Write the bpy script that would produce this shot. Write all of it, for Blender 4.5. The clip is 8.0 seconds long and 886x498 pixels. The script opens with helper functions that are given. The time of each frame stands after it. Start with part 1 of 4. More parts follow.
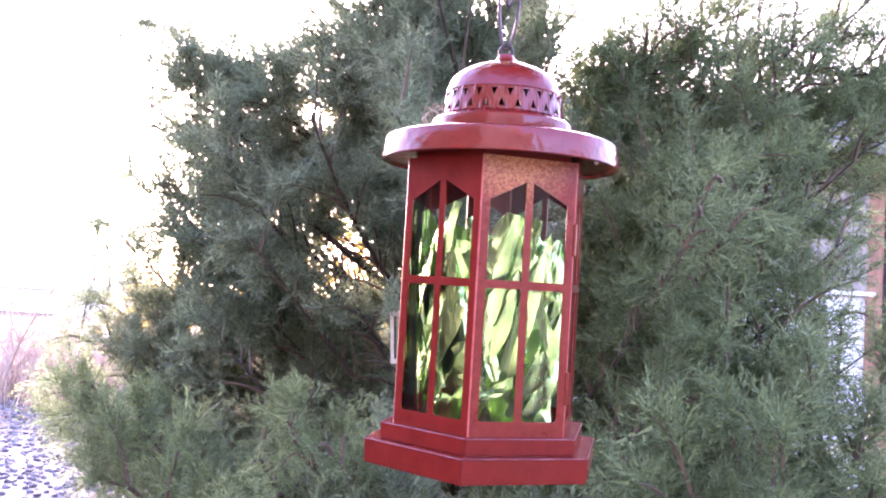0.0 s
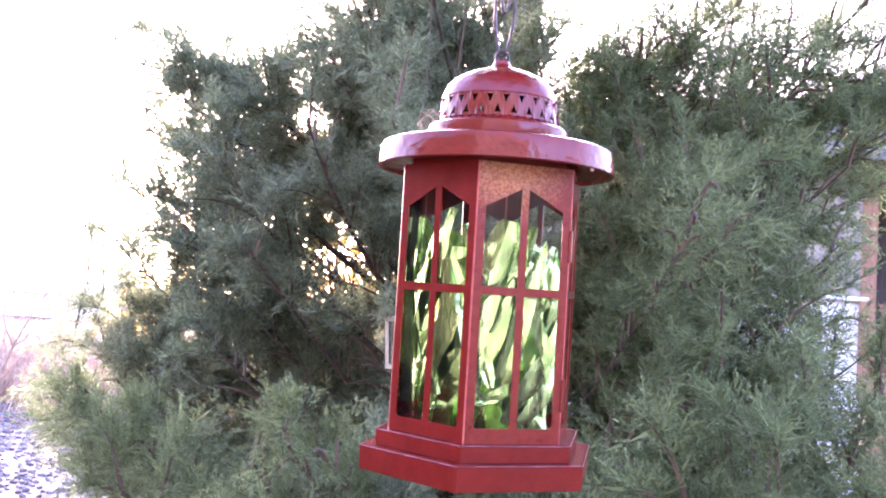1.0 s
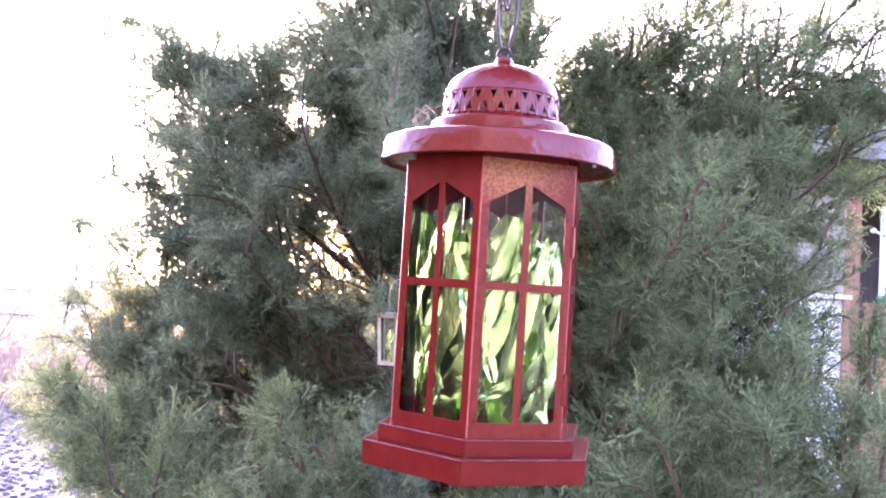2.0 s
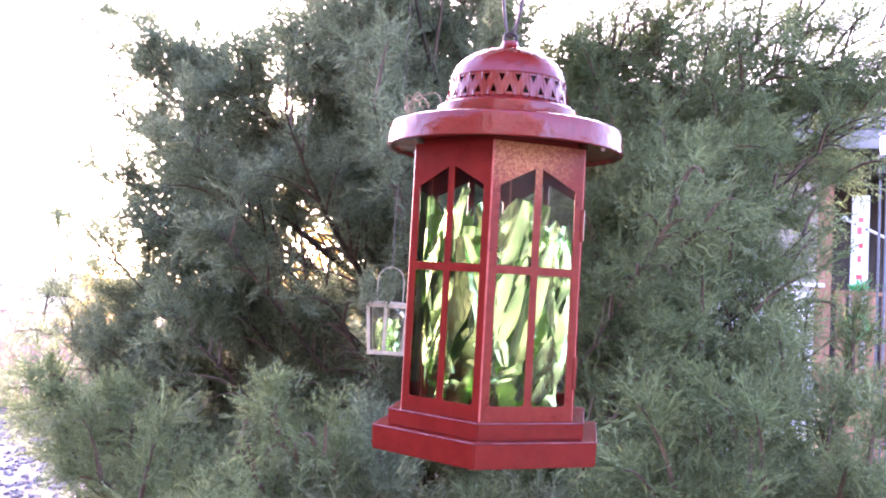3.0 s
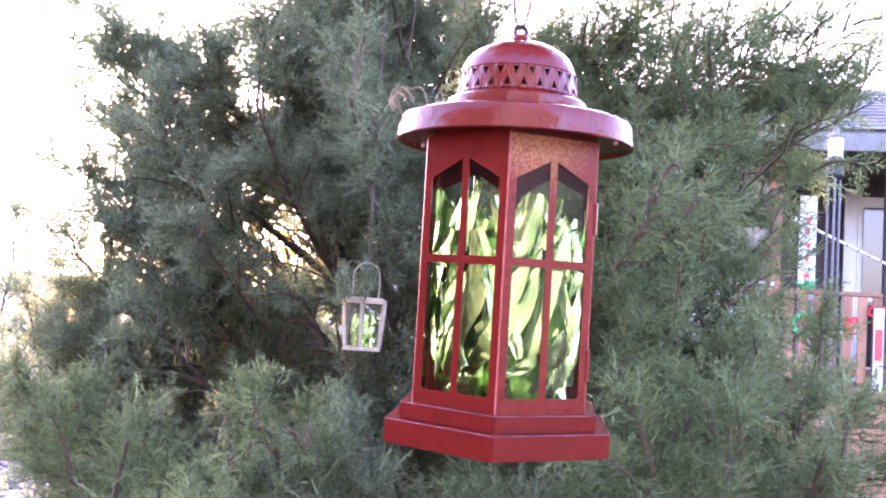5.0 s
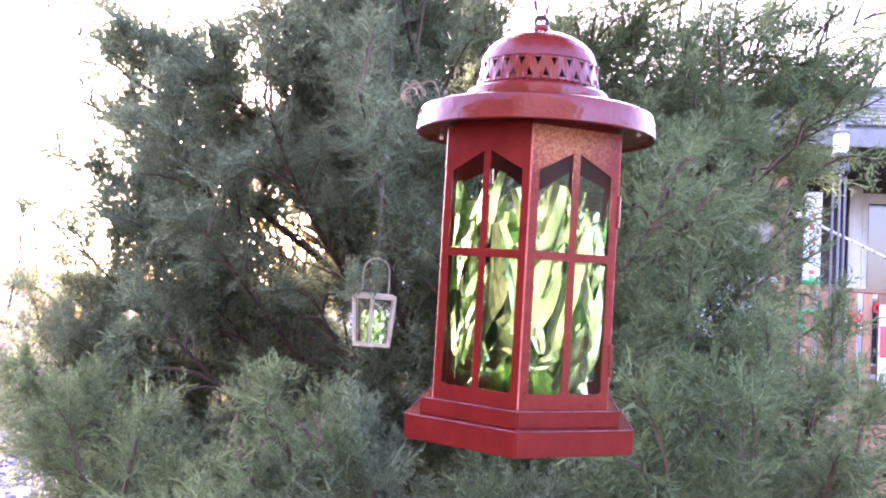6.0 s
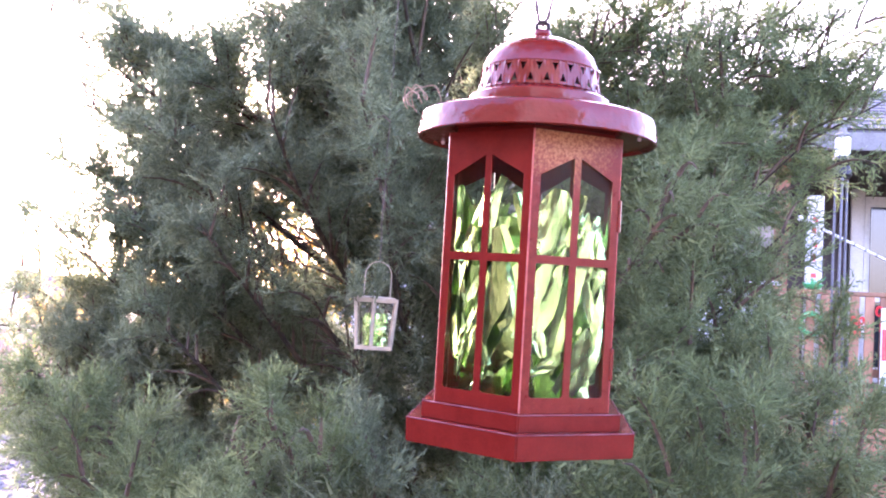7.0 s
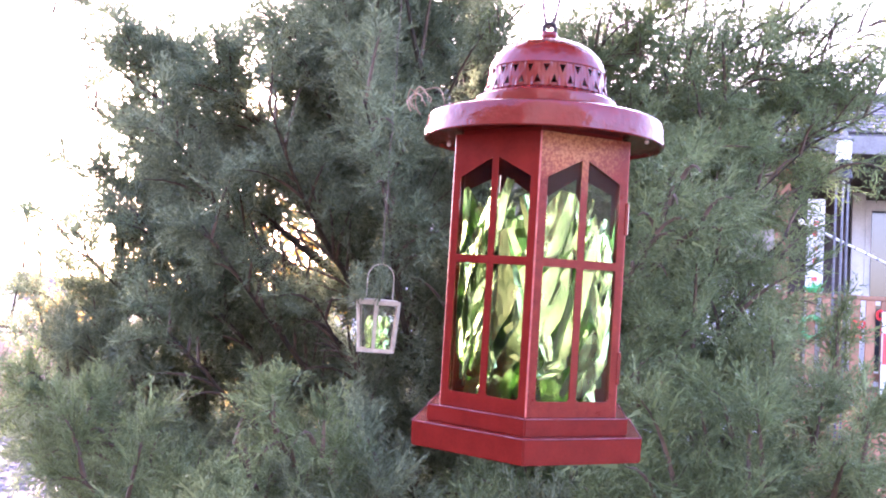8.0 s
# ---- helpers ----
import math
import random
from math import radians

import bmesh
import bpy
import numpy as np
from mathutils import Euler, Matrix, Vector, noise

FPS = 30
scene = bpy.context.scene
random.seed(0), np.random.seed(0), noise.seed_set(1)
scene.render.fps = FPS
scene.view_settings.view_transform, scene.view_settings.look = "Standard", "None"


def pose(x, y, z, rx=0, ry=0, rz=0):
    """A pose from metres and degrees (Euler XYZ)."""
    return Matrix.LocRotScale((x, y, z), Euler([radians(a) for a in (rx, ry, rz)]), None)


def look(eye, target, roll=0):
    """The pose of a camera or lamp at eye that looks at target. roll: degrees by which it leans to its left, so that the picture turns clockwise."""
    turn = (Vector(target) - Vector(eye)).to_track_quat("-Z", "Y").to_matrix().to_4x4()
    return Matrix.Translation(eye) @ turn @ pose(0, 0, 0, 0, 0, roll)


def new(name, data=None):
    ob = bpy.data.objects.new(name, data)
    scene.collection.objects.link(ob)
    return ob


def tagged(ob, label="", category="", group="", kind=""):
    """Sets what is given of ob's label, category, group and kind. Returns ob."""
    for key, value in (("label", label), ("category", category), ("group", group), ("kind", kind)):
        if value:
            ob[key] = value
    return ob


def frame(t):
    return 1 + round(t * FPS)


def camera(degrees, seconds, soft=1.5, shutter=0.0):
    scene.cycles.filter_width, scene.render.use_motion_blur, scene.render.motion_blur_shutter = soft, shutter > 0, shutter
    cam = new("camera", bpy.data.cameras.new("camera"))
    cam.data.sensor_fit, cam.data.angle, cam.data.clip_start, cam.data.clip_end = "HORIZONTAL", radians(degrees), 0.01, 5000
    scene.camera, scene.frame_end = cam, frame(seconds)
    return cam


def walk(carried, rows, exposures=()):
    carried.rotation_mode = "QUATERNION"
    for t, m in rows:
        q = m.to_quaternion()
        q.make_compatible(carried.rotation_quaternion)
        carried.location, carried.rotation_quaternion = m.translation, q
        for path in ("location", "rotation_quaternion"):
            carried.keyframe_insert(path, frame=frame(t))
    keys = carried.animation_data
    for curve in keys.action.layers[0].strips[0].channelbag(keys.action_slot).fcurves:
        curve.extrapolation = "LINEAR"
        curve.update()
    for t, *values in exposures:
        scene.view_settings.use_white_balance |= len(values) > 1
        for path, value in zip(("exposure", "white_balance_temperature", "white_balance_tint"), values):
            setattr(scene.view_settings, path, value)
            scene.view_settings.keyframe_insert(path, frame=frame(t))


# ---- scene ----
cam = camera(51.96, 8.0, soft=1.9)
walk(cam, [
    (0, pose(0.1882, -0.6964, 1.5090, 94.51, -3.98, 18.12)),
    (0.5, pose(0.1878, -0.6982, 1.5099, 94.71, -3.99, 18.11)),
    (1, pose(0.1871, -0.6958, 1.5108, 94.79, -4.06, 17.77)),
    (2.5, pose(0.1639, -0.7063, 1.5048, 94.55, -3.99, 16.16)),
    (3, pose(0.1497, -0.7083, 1.5011, 94.25, -3.67, 15.24)),
    (3.5, pose(0.1370, -0.7141, 1.4984, 94.17, -3.56, 14.19)),
    (4, pose(0.1247, -0.7120, 1.4979, 94.40, -3.66, 13.17)),
    (5.5, pose(0.0952, -0.7163, 1.4925, 94.20, -3.72, 12.10)),
    (6, pose(0.0893, -0.7097, 1.4916, 94.10, -3.70, 12.36)),
    (6.5, pose(0.0904, -0.7141, 1.4916, 94.12, -3.76, 12.34)),
    (7, pose(0.0901, -0.7127, 1.4922, 94.28, -3.75, 12.47)),
    (7.5, pose(0.0892, -0.7148, 1.4920, 94.29, -3.78, 12.49)),
    (8, pose(0.0849, -0.7101, 1.4921, 94.45, -3.89, 12.47)),
], exposures=[(0, 4.8, 5850, 59), (8, 4.8, 5850, 59)])

# ---- world and light ----
SUN_AZ, SUN_EL = radians(-27), radians(13)     # clockwise from +y, above the horizon
world = bpy.data.worlds.new("sky")
scene.world = world
world.use_nodes = True
wn = world.node_tree.nodes
sky = wn.new("ShaderNodeTexSky")
sky.sky_type = "NISHITA"
sky.sun_disc = False
sky.sun_elevation, sky.sun_rotation = SUN_EL, SUN_AZ
sky.air_density, sky.dust_density, sky.ozone_density = 1.0, 3.0, 1.0
wn["Background"].inputs["Strength"].default_value = 0.15
world.node_tree.links.new(sky.outputs[0], wn["Background"].inputs["Color"])
sun = new("sun", bpy.data.lights.new("sun", "SUN"))
sun.data.energy, sun.data.angle, sun.data.color = 1.6, radians(3.0), (1.0, 0.86, 0.68)
sun_way = Vector((math.sin(SUN_AZ) * math.cos(SUN_EL), math.cos(SUN_AZ) * math.cos(SUN_EL), math.sin(SUN_EL)))
sun.matrix_world = look(sun_way * 60, (0, 0, 0))


# ---- materials ----
def material(name, colour, colour_b=None, rough=0.6, metal=0.0, scale=20.0, fine=0.0, bump=0.0, coat=0.0, random_tint=0.0,
             island=False, stretch=(1, 1, 1), spread=(0.35, 0.65), trans=0.0, rough_var=0.0, spec=0.5):
    """A principled surface that varies between two colours by noise at two scales, with fine relief."""
    m = bpy.data.materials.new(name)
    m.use_nodes = True
    n, l = m.node_tree.nodes, m.node_tree.links
    b = n["Principled BSDF"]
    b.inputs["Roughness"].default_value, b.inputs["Metallic"].default_value = rough, metal
    b.inputs["Coat Weight"].default_value = coat
    b.inputs["Coat Roughness"].default_value = 0.08
    b.inputs["Specular IOR Level"].default_value = spec
    tc, mp = n.new("ShaderNodeTexCoord"), n.new("ShaderNodeMapping")
    mp.inputs["Scale"].default_value = stretch
    l.new(tc.outputs["Object"], mp.inputs[0])
    big, small = n.new("ShaderNodeTexNoise"), n.new("ShaderNodeTexNoise")
    big.inputs["Scale"].default_value, big.inputs["Detail"].default_value = scale, 4
    small.inputs["Scale"].default_value, small.inputs["Detail"].default_value = fine or scale * 9, 3
    l.new(mp.outputs[0], big.inputs["Vector"]), l.new(mp.outputs[0], small.inputs["Vector"])
    add = n.new("ShaderNodeMath")
    add.operation = "MULTIPLY_ADD"
    add.inputs[1].default_value = 0.35
    l.new(small.outputs[0], add.inputs[0])
    sub = n.new("ShaderNodeMath")
    sub.operation = "MULTIPLY_ADD"
    sub.inputs[1].default_value, sub.inputs[2].default_value = 0.65, 0.0
    l.new(big.outputs[0], sub.inputs[0]), l.new(sub.outputs[0], add.inputs[2])
    ramp = n.new("ShaderNodeValToRGB")
    ramp.color_ramp.elements[0].position, ramp.color_ramp.elements[1].position = spread
    ramp.color_ramp.elements[0].color = (*colour, 1)
    ramp.color_ramp.elements[1].color = (*(colour_b or [c * 1.35 for c in colour]), 1)
    l.new(add.outputs[0], ramp.inputs[0])
    out = ramp.outputs[0]
    if random_tint:
        src = n.new("ShaderNodeNewGeometry").outputs["Random Per Island"] if island else n.new("ShaderNodeObjectInfo").outputs["Random"]
        k = n.new("ShaderNodeMapRange")
        k.inputs["To Min"].default_value, k.inputs["To Max"].default_value = 1 - random_tint, 1 + random_tint
        l.new(src, k.inputs[0])
        hs = n.new("ShaderNodeHueSaturation")
        l.new(k.outputs[0], hs.inputs["Value"]), l.new(out, hs.inputs["Color"])
        out = hs.outputs[0]
    l.new(out, b.inputs["Base Color"])
    if rough_var:
        rv = n.new("ShaderNodeMapRange")
        rv.inputs["To Min"].default_value, rv.inputs["To Max"].default_value = max(0.02, rough - rough_var), rough + rough_var
        l.new(add.outputs[0], rv.inputs[0]), l.new(rv.outputs[0], b.inputs["Roughness"])
    if bump:
        bp = n.new("ShaderNodeBump")
        bp.inputs["Strength"].default_value, bp.inputs["Distance"].default_value = 1.0, bump
        l.new(add.outputs[0], bp.inputs["Height"]), l.new(bp.outputs[0], b.inputs["Normal"])
    if trans:
        tr, mix = n.new("ShaderNodeBsdfTranslucent"), n.new("ShaderNodeMixShader")
        mix.inputs[0].default_value = trans
        l.new(out, tr.inputs[0]), l.new(b.outputs[0], mix.inputs[1]), l.new(tr.outputs[0], mix.inputs[2])
        l.new(mix.outputs[0], n["Material Output"].inputs[0])
    return m


def glass(name, colour=(0.95, 0.98, 0.95)):
    m = bpy.data.materials.new(name)
    m.use_nodes = True
    n, l = m.node_tree.nodes, m.node_tree.links
    n.remove(n["Principled BSDF"])
    clear, shine, fr = n.new("ShaderNodeBsdfTransparent"), n.new("ShaderNodeBsdfGlossy"), n.new("ShaderNodeFresnel")
    mix = n.new("ShaderNodeMixShader")
    clear.inputs[0].default_value = (*colour, 1)
    shine.inputs["Roughness"].default_value = 0.03
    fr.inputs[0].default_value = 1.25
    l.new(fr.outputs[0], mix.inputs[0]), l.new(clear.outputs[0], mix.inputs[1]), l.new(shine.outputs[0], mix.inputs[2])
    l.new(mix.outputs[0], n["Material Output"].inputs[0])
    return m


RED = material("red_enamel", (0.105, 0.010, 0.0065), (0.140, 0.014, 0.009), rough=0.22, scale=60, bump=0.0002, coat=0.06, rough_var=0.06, spec=0.24)
GLOSS = material("glossy_red_enamel", (0.100, 0.009, 0.006), (0.135, 0.012, 0.008), rough=0.13, scale=26, fine=120, bump=0.0022, coat=0.0, rough_var=0.05, spec=0.30)
# Lighter, rougher red for one side panel; a gilt patch is mixed in below.
RED_LIGHTER = material("red_enamel_lighter", (0.11, 0.012, 0.008), (0.165, 0.024, 0.013), rough=0.3, scale=140, fine=900, bump=0.0003, coat=0.04, rough_var=0.1, spec=0.26)
# Paler, glossier red for the folded corner seams.
SEAM = material("pale_red_edge", (0.28, 0.05, 0.045), (0.42, 0.12, 0.10), rough=0.25, scale=90, coat=0.3)
# Plate edges: rubbed paint, with sky sheen put into the pale colour.
EDGE_SHEEN = material("rubbed_sheen_edge", (0.10, 0.012, 0.016), (0.19, 0.08, 0.09), rough=0.35, scale=70, metal=0.3, spread=(0.42, 0.62))
FOIL = material("green_foil", (0.34, 0.58, 0.17), (0.60, 0.80, 0.38), rough=0.26, metal=1.0, scale=55, fine=240, bump=0.0019, rough_var=0.08, stretch=(1, 1, 0.4))
PANE = glass("clear_glass")
WIRE = material("dark_wire", (0.03, 0.025, 0.028), (0.07, 0.05, 0.05), rough=0.45, metal=0.7, scale=200)
STEEL = material("bright_steel", (0.5, 0.5, 0.5), (0.7, 0.7, 0.7), rough=0.3, metal=1.0, scale=300)
IVORY = material("ivory_paint", (0.28, 0.25, 0.17), (0.40, 0.36, 0.26), rough=0.55, scale=90, bump=0.0004)
TWINE = material("pale_twine", (0.10, 0.085, 0.07), rough=0.9, scale=200)
BARK = material("juniper_bark", (0.020, 0.018, 0.010), (0.060, 0.050, 0.030), rough=0.9, scale=9, fine=90, bump=0.01, stretch=(3, 3, 0.4))
TWIG = material("brown_twig", (0.045, 0.033, 0.020), (0.11, 0.08, 0.05), rough=0.85, scale=40)
LEAF = material("juniper_foliage", (0.108, 0.148, 0.076), (0.187, 0.230, 0.128), rough=0.6, scale=3.0, fine=45, random_tint=0.36, island=True, trans=0.58, spec=0.3)
# Yellower, slightly darker foliage colour for the right and low limbs.
YELLOWER = material("yellower_juniper_foliage", (0.091, 0.134, 0.052), (0.156, 0.206, 0.090), rough=0.6, scale=3.0, fine=45, random_tint=0.36, island=True, trans=0.5, spec=0.3)
DRY = material("dry_stem", (0.19, 0.135, 0.085), (0.36, 0.26, 0.18), rough=0.9, scale=14, random_tint=0.3, island=True)
GOLD = material("yellow_leaf", (0.42, 0.24, 0.03), (0.62, 0.42, 0.08), rough=0.6, scale=8, random_tint=0.35, island=True, trans=0.5)
LITTER = material("fallen_leaf", (0.12, 0.065, 0.03), (0.30, 0.17, 0.09), rough=0.8, scale=10, random_tint=0.4, island=True)
GROUND = material("winter_grass", (0.045, 0.050, 0.024), (0.10, 0.090, 0.05), rough=0.95, scale=0.6, fine=14, bump=0.02, spec=0.08)
GRAVEL = material("grey_gravel", (0.055, 0.053, 0.052), (0.12, 0.116, 0.112), rough=0.9, scale=6, fine=55, bump=0.012, spec=0.08)
STONE = material("crushed_stone", (0.065, 0.063, 0.063), (0.18, 0.174, 0.17), rough=0.9, scale=30, random_tint=0.45, island=True, spec=0.08)
PALE = material("pale_lane", (0.50, 0.49, 0.48), (0.68, 0.67, 0.65), rough=0.9, scale=0.8, fine=12, bump=0.01, spec=0.08)
SIDING = material("weathered_siding", (0.135, 0.112, 0.088), (0.22, 0.188, 0.15), rough=0.8, scale=4, fine=60, stretch=(4, 4, 0.4), bump=0.003, random_tint=0.12)
BROWN = material("brown_boards", (0.14, 0.060, 0.030), (0.25, 0.125, 0.065), rough=0.8, scale=5, fine=60, stretch=(4, 4, 0.5), bump=0.003, random_tint=0.25)
WHITE = material("weathered_white_paint", (0.38, 0.38, 0.36), (0.52, 0.52, 0.50), rough=0.55, scale=5, fine=50, bump=0.001)
DARKWOOD = material("dark_board", (0.025, 0.02, 0.018), (0.06, 0.045, 0.04), rough=0.8, scale=5, stretch=(4, 4, 0.5), bump=0.003)
SHINGLE = material("grey_shingle", (0.05, 0.05, 0.052), (0.11, 0.11, 0.115), rough=0.9, scale=9, fine=80, bump=0.004, random_tint=0.2, spec=0.08)
FASCIA = material("grey_fascia", (0.10, 0.098, 0.092), (0.16, 0.157, 0.15), rough=0.6, scale=6, spec=0.08)
BLACK = material("black_iron", (0.012, 0.012, 0.013), (0.03, 0.03, 0.032), rough=0.4, metal=0.6, scale=40)
DARKGLASS = material("dark_glass", (0.015, 0.018, 0.02), rough=0.05, scale=2)
SLATE = material("slate_metal", (0.045, 0.05, 0.06), (0.09, 0.095, 0.11), rough=0.4, metal=0.3, scale=30)
UNSEEN_WALL = material("grey_board", (0.11, 0.12, 0.13), (0.18, 0.19, 0.20), rough=0.8, scale=3, fine=40)
REDDEC = material("red_ornament", (0.45, 0.012, 0.015), (0.6, 0.03, 0.03), rough=0.35, scale=30)
GREENDEC = material("green_ornament", (0.01, 0.22, 0.07), (0.03, 0.34, 0.12), rough=0.45, scale=30)
FARTREE = material("far_woods", (0.10, 0.085, 0.075), (0.19, 0.16, 0.14), rough=1.0, scale=0.4, fine=3)


def gilt_patch(m, centre, radius, colour, colour_b):
    """Mixes a speckled gilt patch into the colour, fading out with distance from a centre."""
    n, l = m.node_tree.nodes, m.node_tree.links
    b = n["Principled BSDF"]
    under = b.inputs["Base Color"].links[0].from_socket
    tc, off, far = n.new("ShaderNodeTexCoord"), n.new("ShaderNodeVectorMath"), n.new("ShaderNodeVectorMath")
    off.operation, far.operation = "SUBTRACT", "LENGTH"
    off.inputs[1].default_value = centre
    l.new(tc.outputs["Object"], off.inputs[0]), l.new(off.outputs[0], far.inputs[0])
    fade, speck, both, grain = n.new("ShaderNodeMapRange"), n.new("ShaderNodeTexNoise"), n.new("ShaderNodeMath"), n.new("ShaderNodeValToRGB")
    fade.inputs["From Min"].default_value, fade.inputs["From Max"].default_value = radius, radius * 0.3
    l.new(far.outputs["Value"], fade.inputs[0])
    speck.inputs["Scale"].default_value, speck.inputs["Detail"].default_value = 520, 4
    l.new(tc.outputs["Object"], speck.inputs["Vector"])
    both.operation = "MULTIPLY_ADD"
    both.inputs[1].default_value = 0.9
    l.new(speck.outputs[0], both.inputs[0]), l.new(fade.outputs[0], both.inputs[2])
    cut = n.new("ShaderNodeMapRange")
    cut.inputs["From Min"].default_value, cut.inputs["From Max"].default_value = 0.55, 1.45
    l.new(both.outputs[0], cut.inputs[0])
    grain.color_ramp.elements[0].position, grain.color_ramp.elements[1].position = 0.38, 0.62
    grain.color_ramp.elements[0].color, grain.color_ramp.elements[1].color = (*colour, 1), (*colour_b, 1)
    l.new(speck.outputs[0], grain.inputs[0])
    mix = n.new("ShaderNodeMix")
    mix.data_type = "RGBA"
    l.new(cut.outputs[0], mix.inputs[0]), l.new(under, mix.inputs[6]), l.new(grain.outputs[0], mix.inputs[7])
    l.new(mix.outputs[2], b.inputs["Base Color"])


gilt_patch(RED_LIGHTER, (-0.012, 0.0, 0.237), 0.052, (0.23, 0.085, 0.033), (0.37, 0.175, 0.07))


# ---- mesh tools ----
def part(name, bm, mat, parent=None, label="", smooth=False):
    """Link a bmesh as one mesh object, under a thing if one is given."""
    bmesh.ops.recalc_face_normals(bm, faces=bm.faces)
    me = bpy.data.meshes.new(name)
    if smooth:
        for f in bm.faces:
            f.smooth = True
        for e in bm.edges:
            e.smooth = e.calc_face_angle(0.0) < 0.5
    bm.to_mesh(me)
    bm.free()
    me.materials.append(mat)
    ob = new(name, me)
    ob.parent = parent
    return tagged(ob, label)


def thing(name, x, y, z, label, category, group="", rz=0.0):
    e = new(name)
    e.empty_display_size = 0.05
    e.matrix_basis = pose(x, y, z, 0, 0, rz)
    return tagged(e, label, category, group)


def box(bm, x0, x1, y0, y1, z0, z1, bevel=0.0):
    vs = [bm.verts.new(c) for c in ((x0, y0, z0), (x1, y0, z0), (x1, y1, z0), (x0, y1, z0), (x0, y0, z1), (x1, y0, z1), (x1, y1, z1), (x0, y1, z1))]
    fs = [bm.faces.new([vs[i] for i in q]) for q in ((3, 2, 1, 0), (4, 5, 6, 7), (0, 1, 5, 4), (1, 2, 6, 5), (2, 3, 7, 6), (3, 0, 4, 7))]
    if bevel:
        bmesh.ops.bevel(bm, geom=list({e for f in fs for e in f.edges}), offset=bevel, segments=2, affect="EDGES")
    return bm


def boxed(x0, x1, y0, y1, z0, z1, bevel=0.0):
    return box(bmesh.new(), x0, x1, y0, y1, z0, z1, bevel)


def lathe(profile, seg=64, bm=None, closed=False, phase=0.0, centre=(0, 0, 0)):
    """Turn (radius, height) pairs about the upright axis."""
    bm = bm or bmesh.new()
    rings = []
    for r, z in profile:
        rings.append([bm.verts.new((centre[0] + r * math.cos(phase + 2 * math.pi * i / seg), centre[1] + r * math.sin(phase + 2 * math.pi * i / seg), centre[2] + z)) for i in range(seg)])
    for a, b in zip(rings, rings[1:] + ([rings[0]] if closed else [])):
        for i in range(seg):
            j = (i + 1) % seg
            bm.faces.new((a[i], a[j], b[j], b[i]))
    if not closed:
        for ring in (rings[0], rings[-1]):
            bm.faces.new(ring)
    return bm


def tube(points, radius, sides=6, bm=None, closed=False):
    """A round bar along points; radius is one number or one for each point."""
    bm = bm or bmesh.new()
    pts = [Vector(q) for q in points]
    rad = radius if isinstance(radius, (list, tuple)) else [radius] * len(pts)
    rings = []
    up = Vector((0.13, 0.31, 0.94)).normalized()
    for i, q in enumerate(pts):
        a = pts[i - 1] if (i or closed) else q
        b = pts[(i + 1) % len(pts)] if (i + 1 < len(pts) or closed) else q
        d = (b - a).normalized()
        s = d.cross(up)
        if s.length < 0.05:
            s = d.cross(Vector((1, 0, 0)))
        s.normalize()
        u = s.cross(d)
        rings.append([bm.verts.new(q + rad[i] * (s * math.cos(2 * math.pi * k / sides) + u * math.sin(2 * math.pi * k / sides))) for k in range(sides)])
    pairs = list(zip(rings, rings[1:])) + ([(rings[-1], rings[0])] if closed else [])
    for a, b in pairs:
        for k in range(sides):
            bm.faces.new((a[k], a[(k + 1) % sides], b[(k + 1) % sides], b[k]))
    if not closed:
        bm.faces.new(rings[0]), bm.faces.new(rings[-1])
    return bm


def slab(bm, poly, y0, y1):
    """A flat outline in x and z, given depth from y0 to y1."""
    a, b = [bm.verts.new((x, y0, z)) for x, z in poly], [bm.verts.new((x, y1, z)) for x, z in poly]
    bm.faces.new(a), bm.faces.new(b[::-1])
    for i in range(len(poly)):
        j = (i + 1) % len(poly)
        bm.faces.new((a[i], b[i], b[j], a[j]))
    return bm


def from_arrays(name, verts, faces, mat, parent=None, label="", kind=""):
    """One mesh of triangles from numpy arrays."""
    me = bpy.data.meshes.new(name)
    me.vertices.add(len(verts))
    me.vertices.foreach_set("co", np.ascontiguousarray(verts, dtype=np.float32).ravel())
    me.loops.add(faces.size)
    me.loops.foreach_set("vertex_index", np.ascontiguousarray(faces, dtype=np.int32).ravel())
    me.polygons.add(len(faces))
    me.polygons.foreach_set("loop_start", np.arange(0, faces.size, 3, dtype=np.int32))
    me.update(calc_edges=True)
    me.materials.append(mat)
    ob = new(name, me)
    ob.parent = parent
    return tagged(ob, label, kind=kind)


rng = np.random.default_rng(7)

# ---- the ground ----
bm = bmesh.new()
bmesh.ops.create_grid(bm, x_segments=60, y_segments=60, size=900)
for v in bm.verts:
    d = math.hypot(v.co.x, v.co.y)
    v.co.z = 0.0 if d < 60 else 0.6 * noise.noise(v.co * 0.01)
tagged(part("ground", bm, GROUND), "flat winter grass yard reaching to the horizon", "ground", kind="structure")


def patch(name, pts, z, mat, label):
    b = bmesh.new()
    slab_v = [b.verts.new((x, y, z)) for x, y in pts]
    low = [b.verts.new((x * 1.0, y, -0.05)) for x, y in pts]
    b.faces.new(slab_v)
    for i in range(len(pts)):
        j = (i + 1) % len(pts)
        b.faces.new((slab_v[i], slab_v[j], low[j], low[i]))
    return tagged(part(name, b, mat), label, "ground", kind="structure")


edge = [(-12.5, 9.2), (-10, 10.4), (-8.2, 10.0), (-6.4, 10.6), (-4.6, 9.6), (-3.2, 8.6), (-2.4, 6.5), (-1.8, 3.5), (-1.0, 0.0), (-0.6, -6), (4, -9), (-6, -12), (-14, -6), (-15, 4)]
patch("gravel_drive", edge, 0.012, GRAVEL, "grey crushed gravel drive beside the juniper")
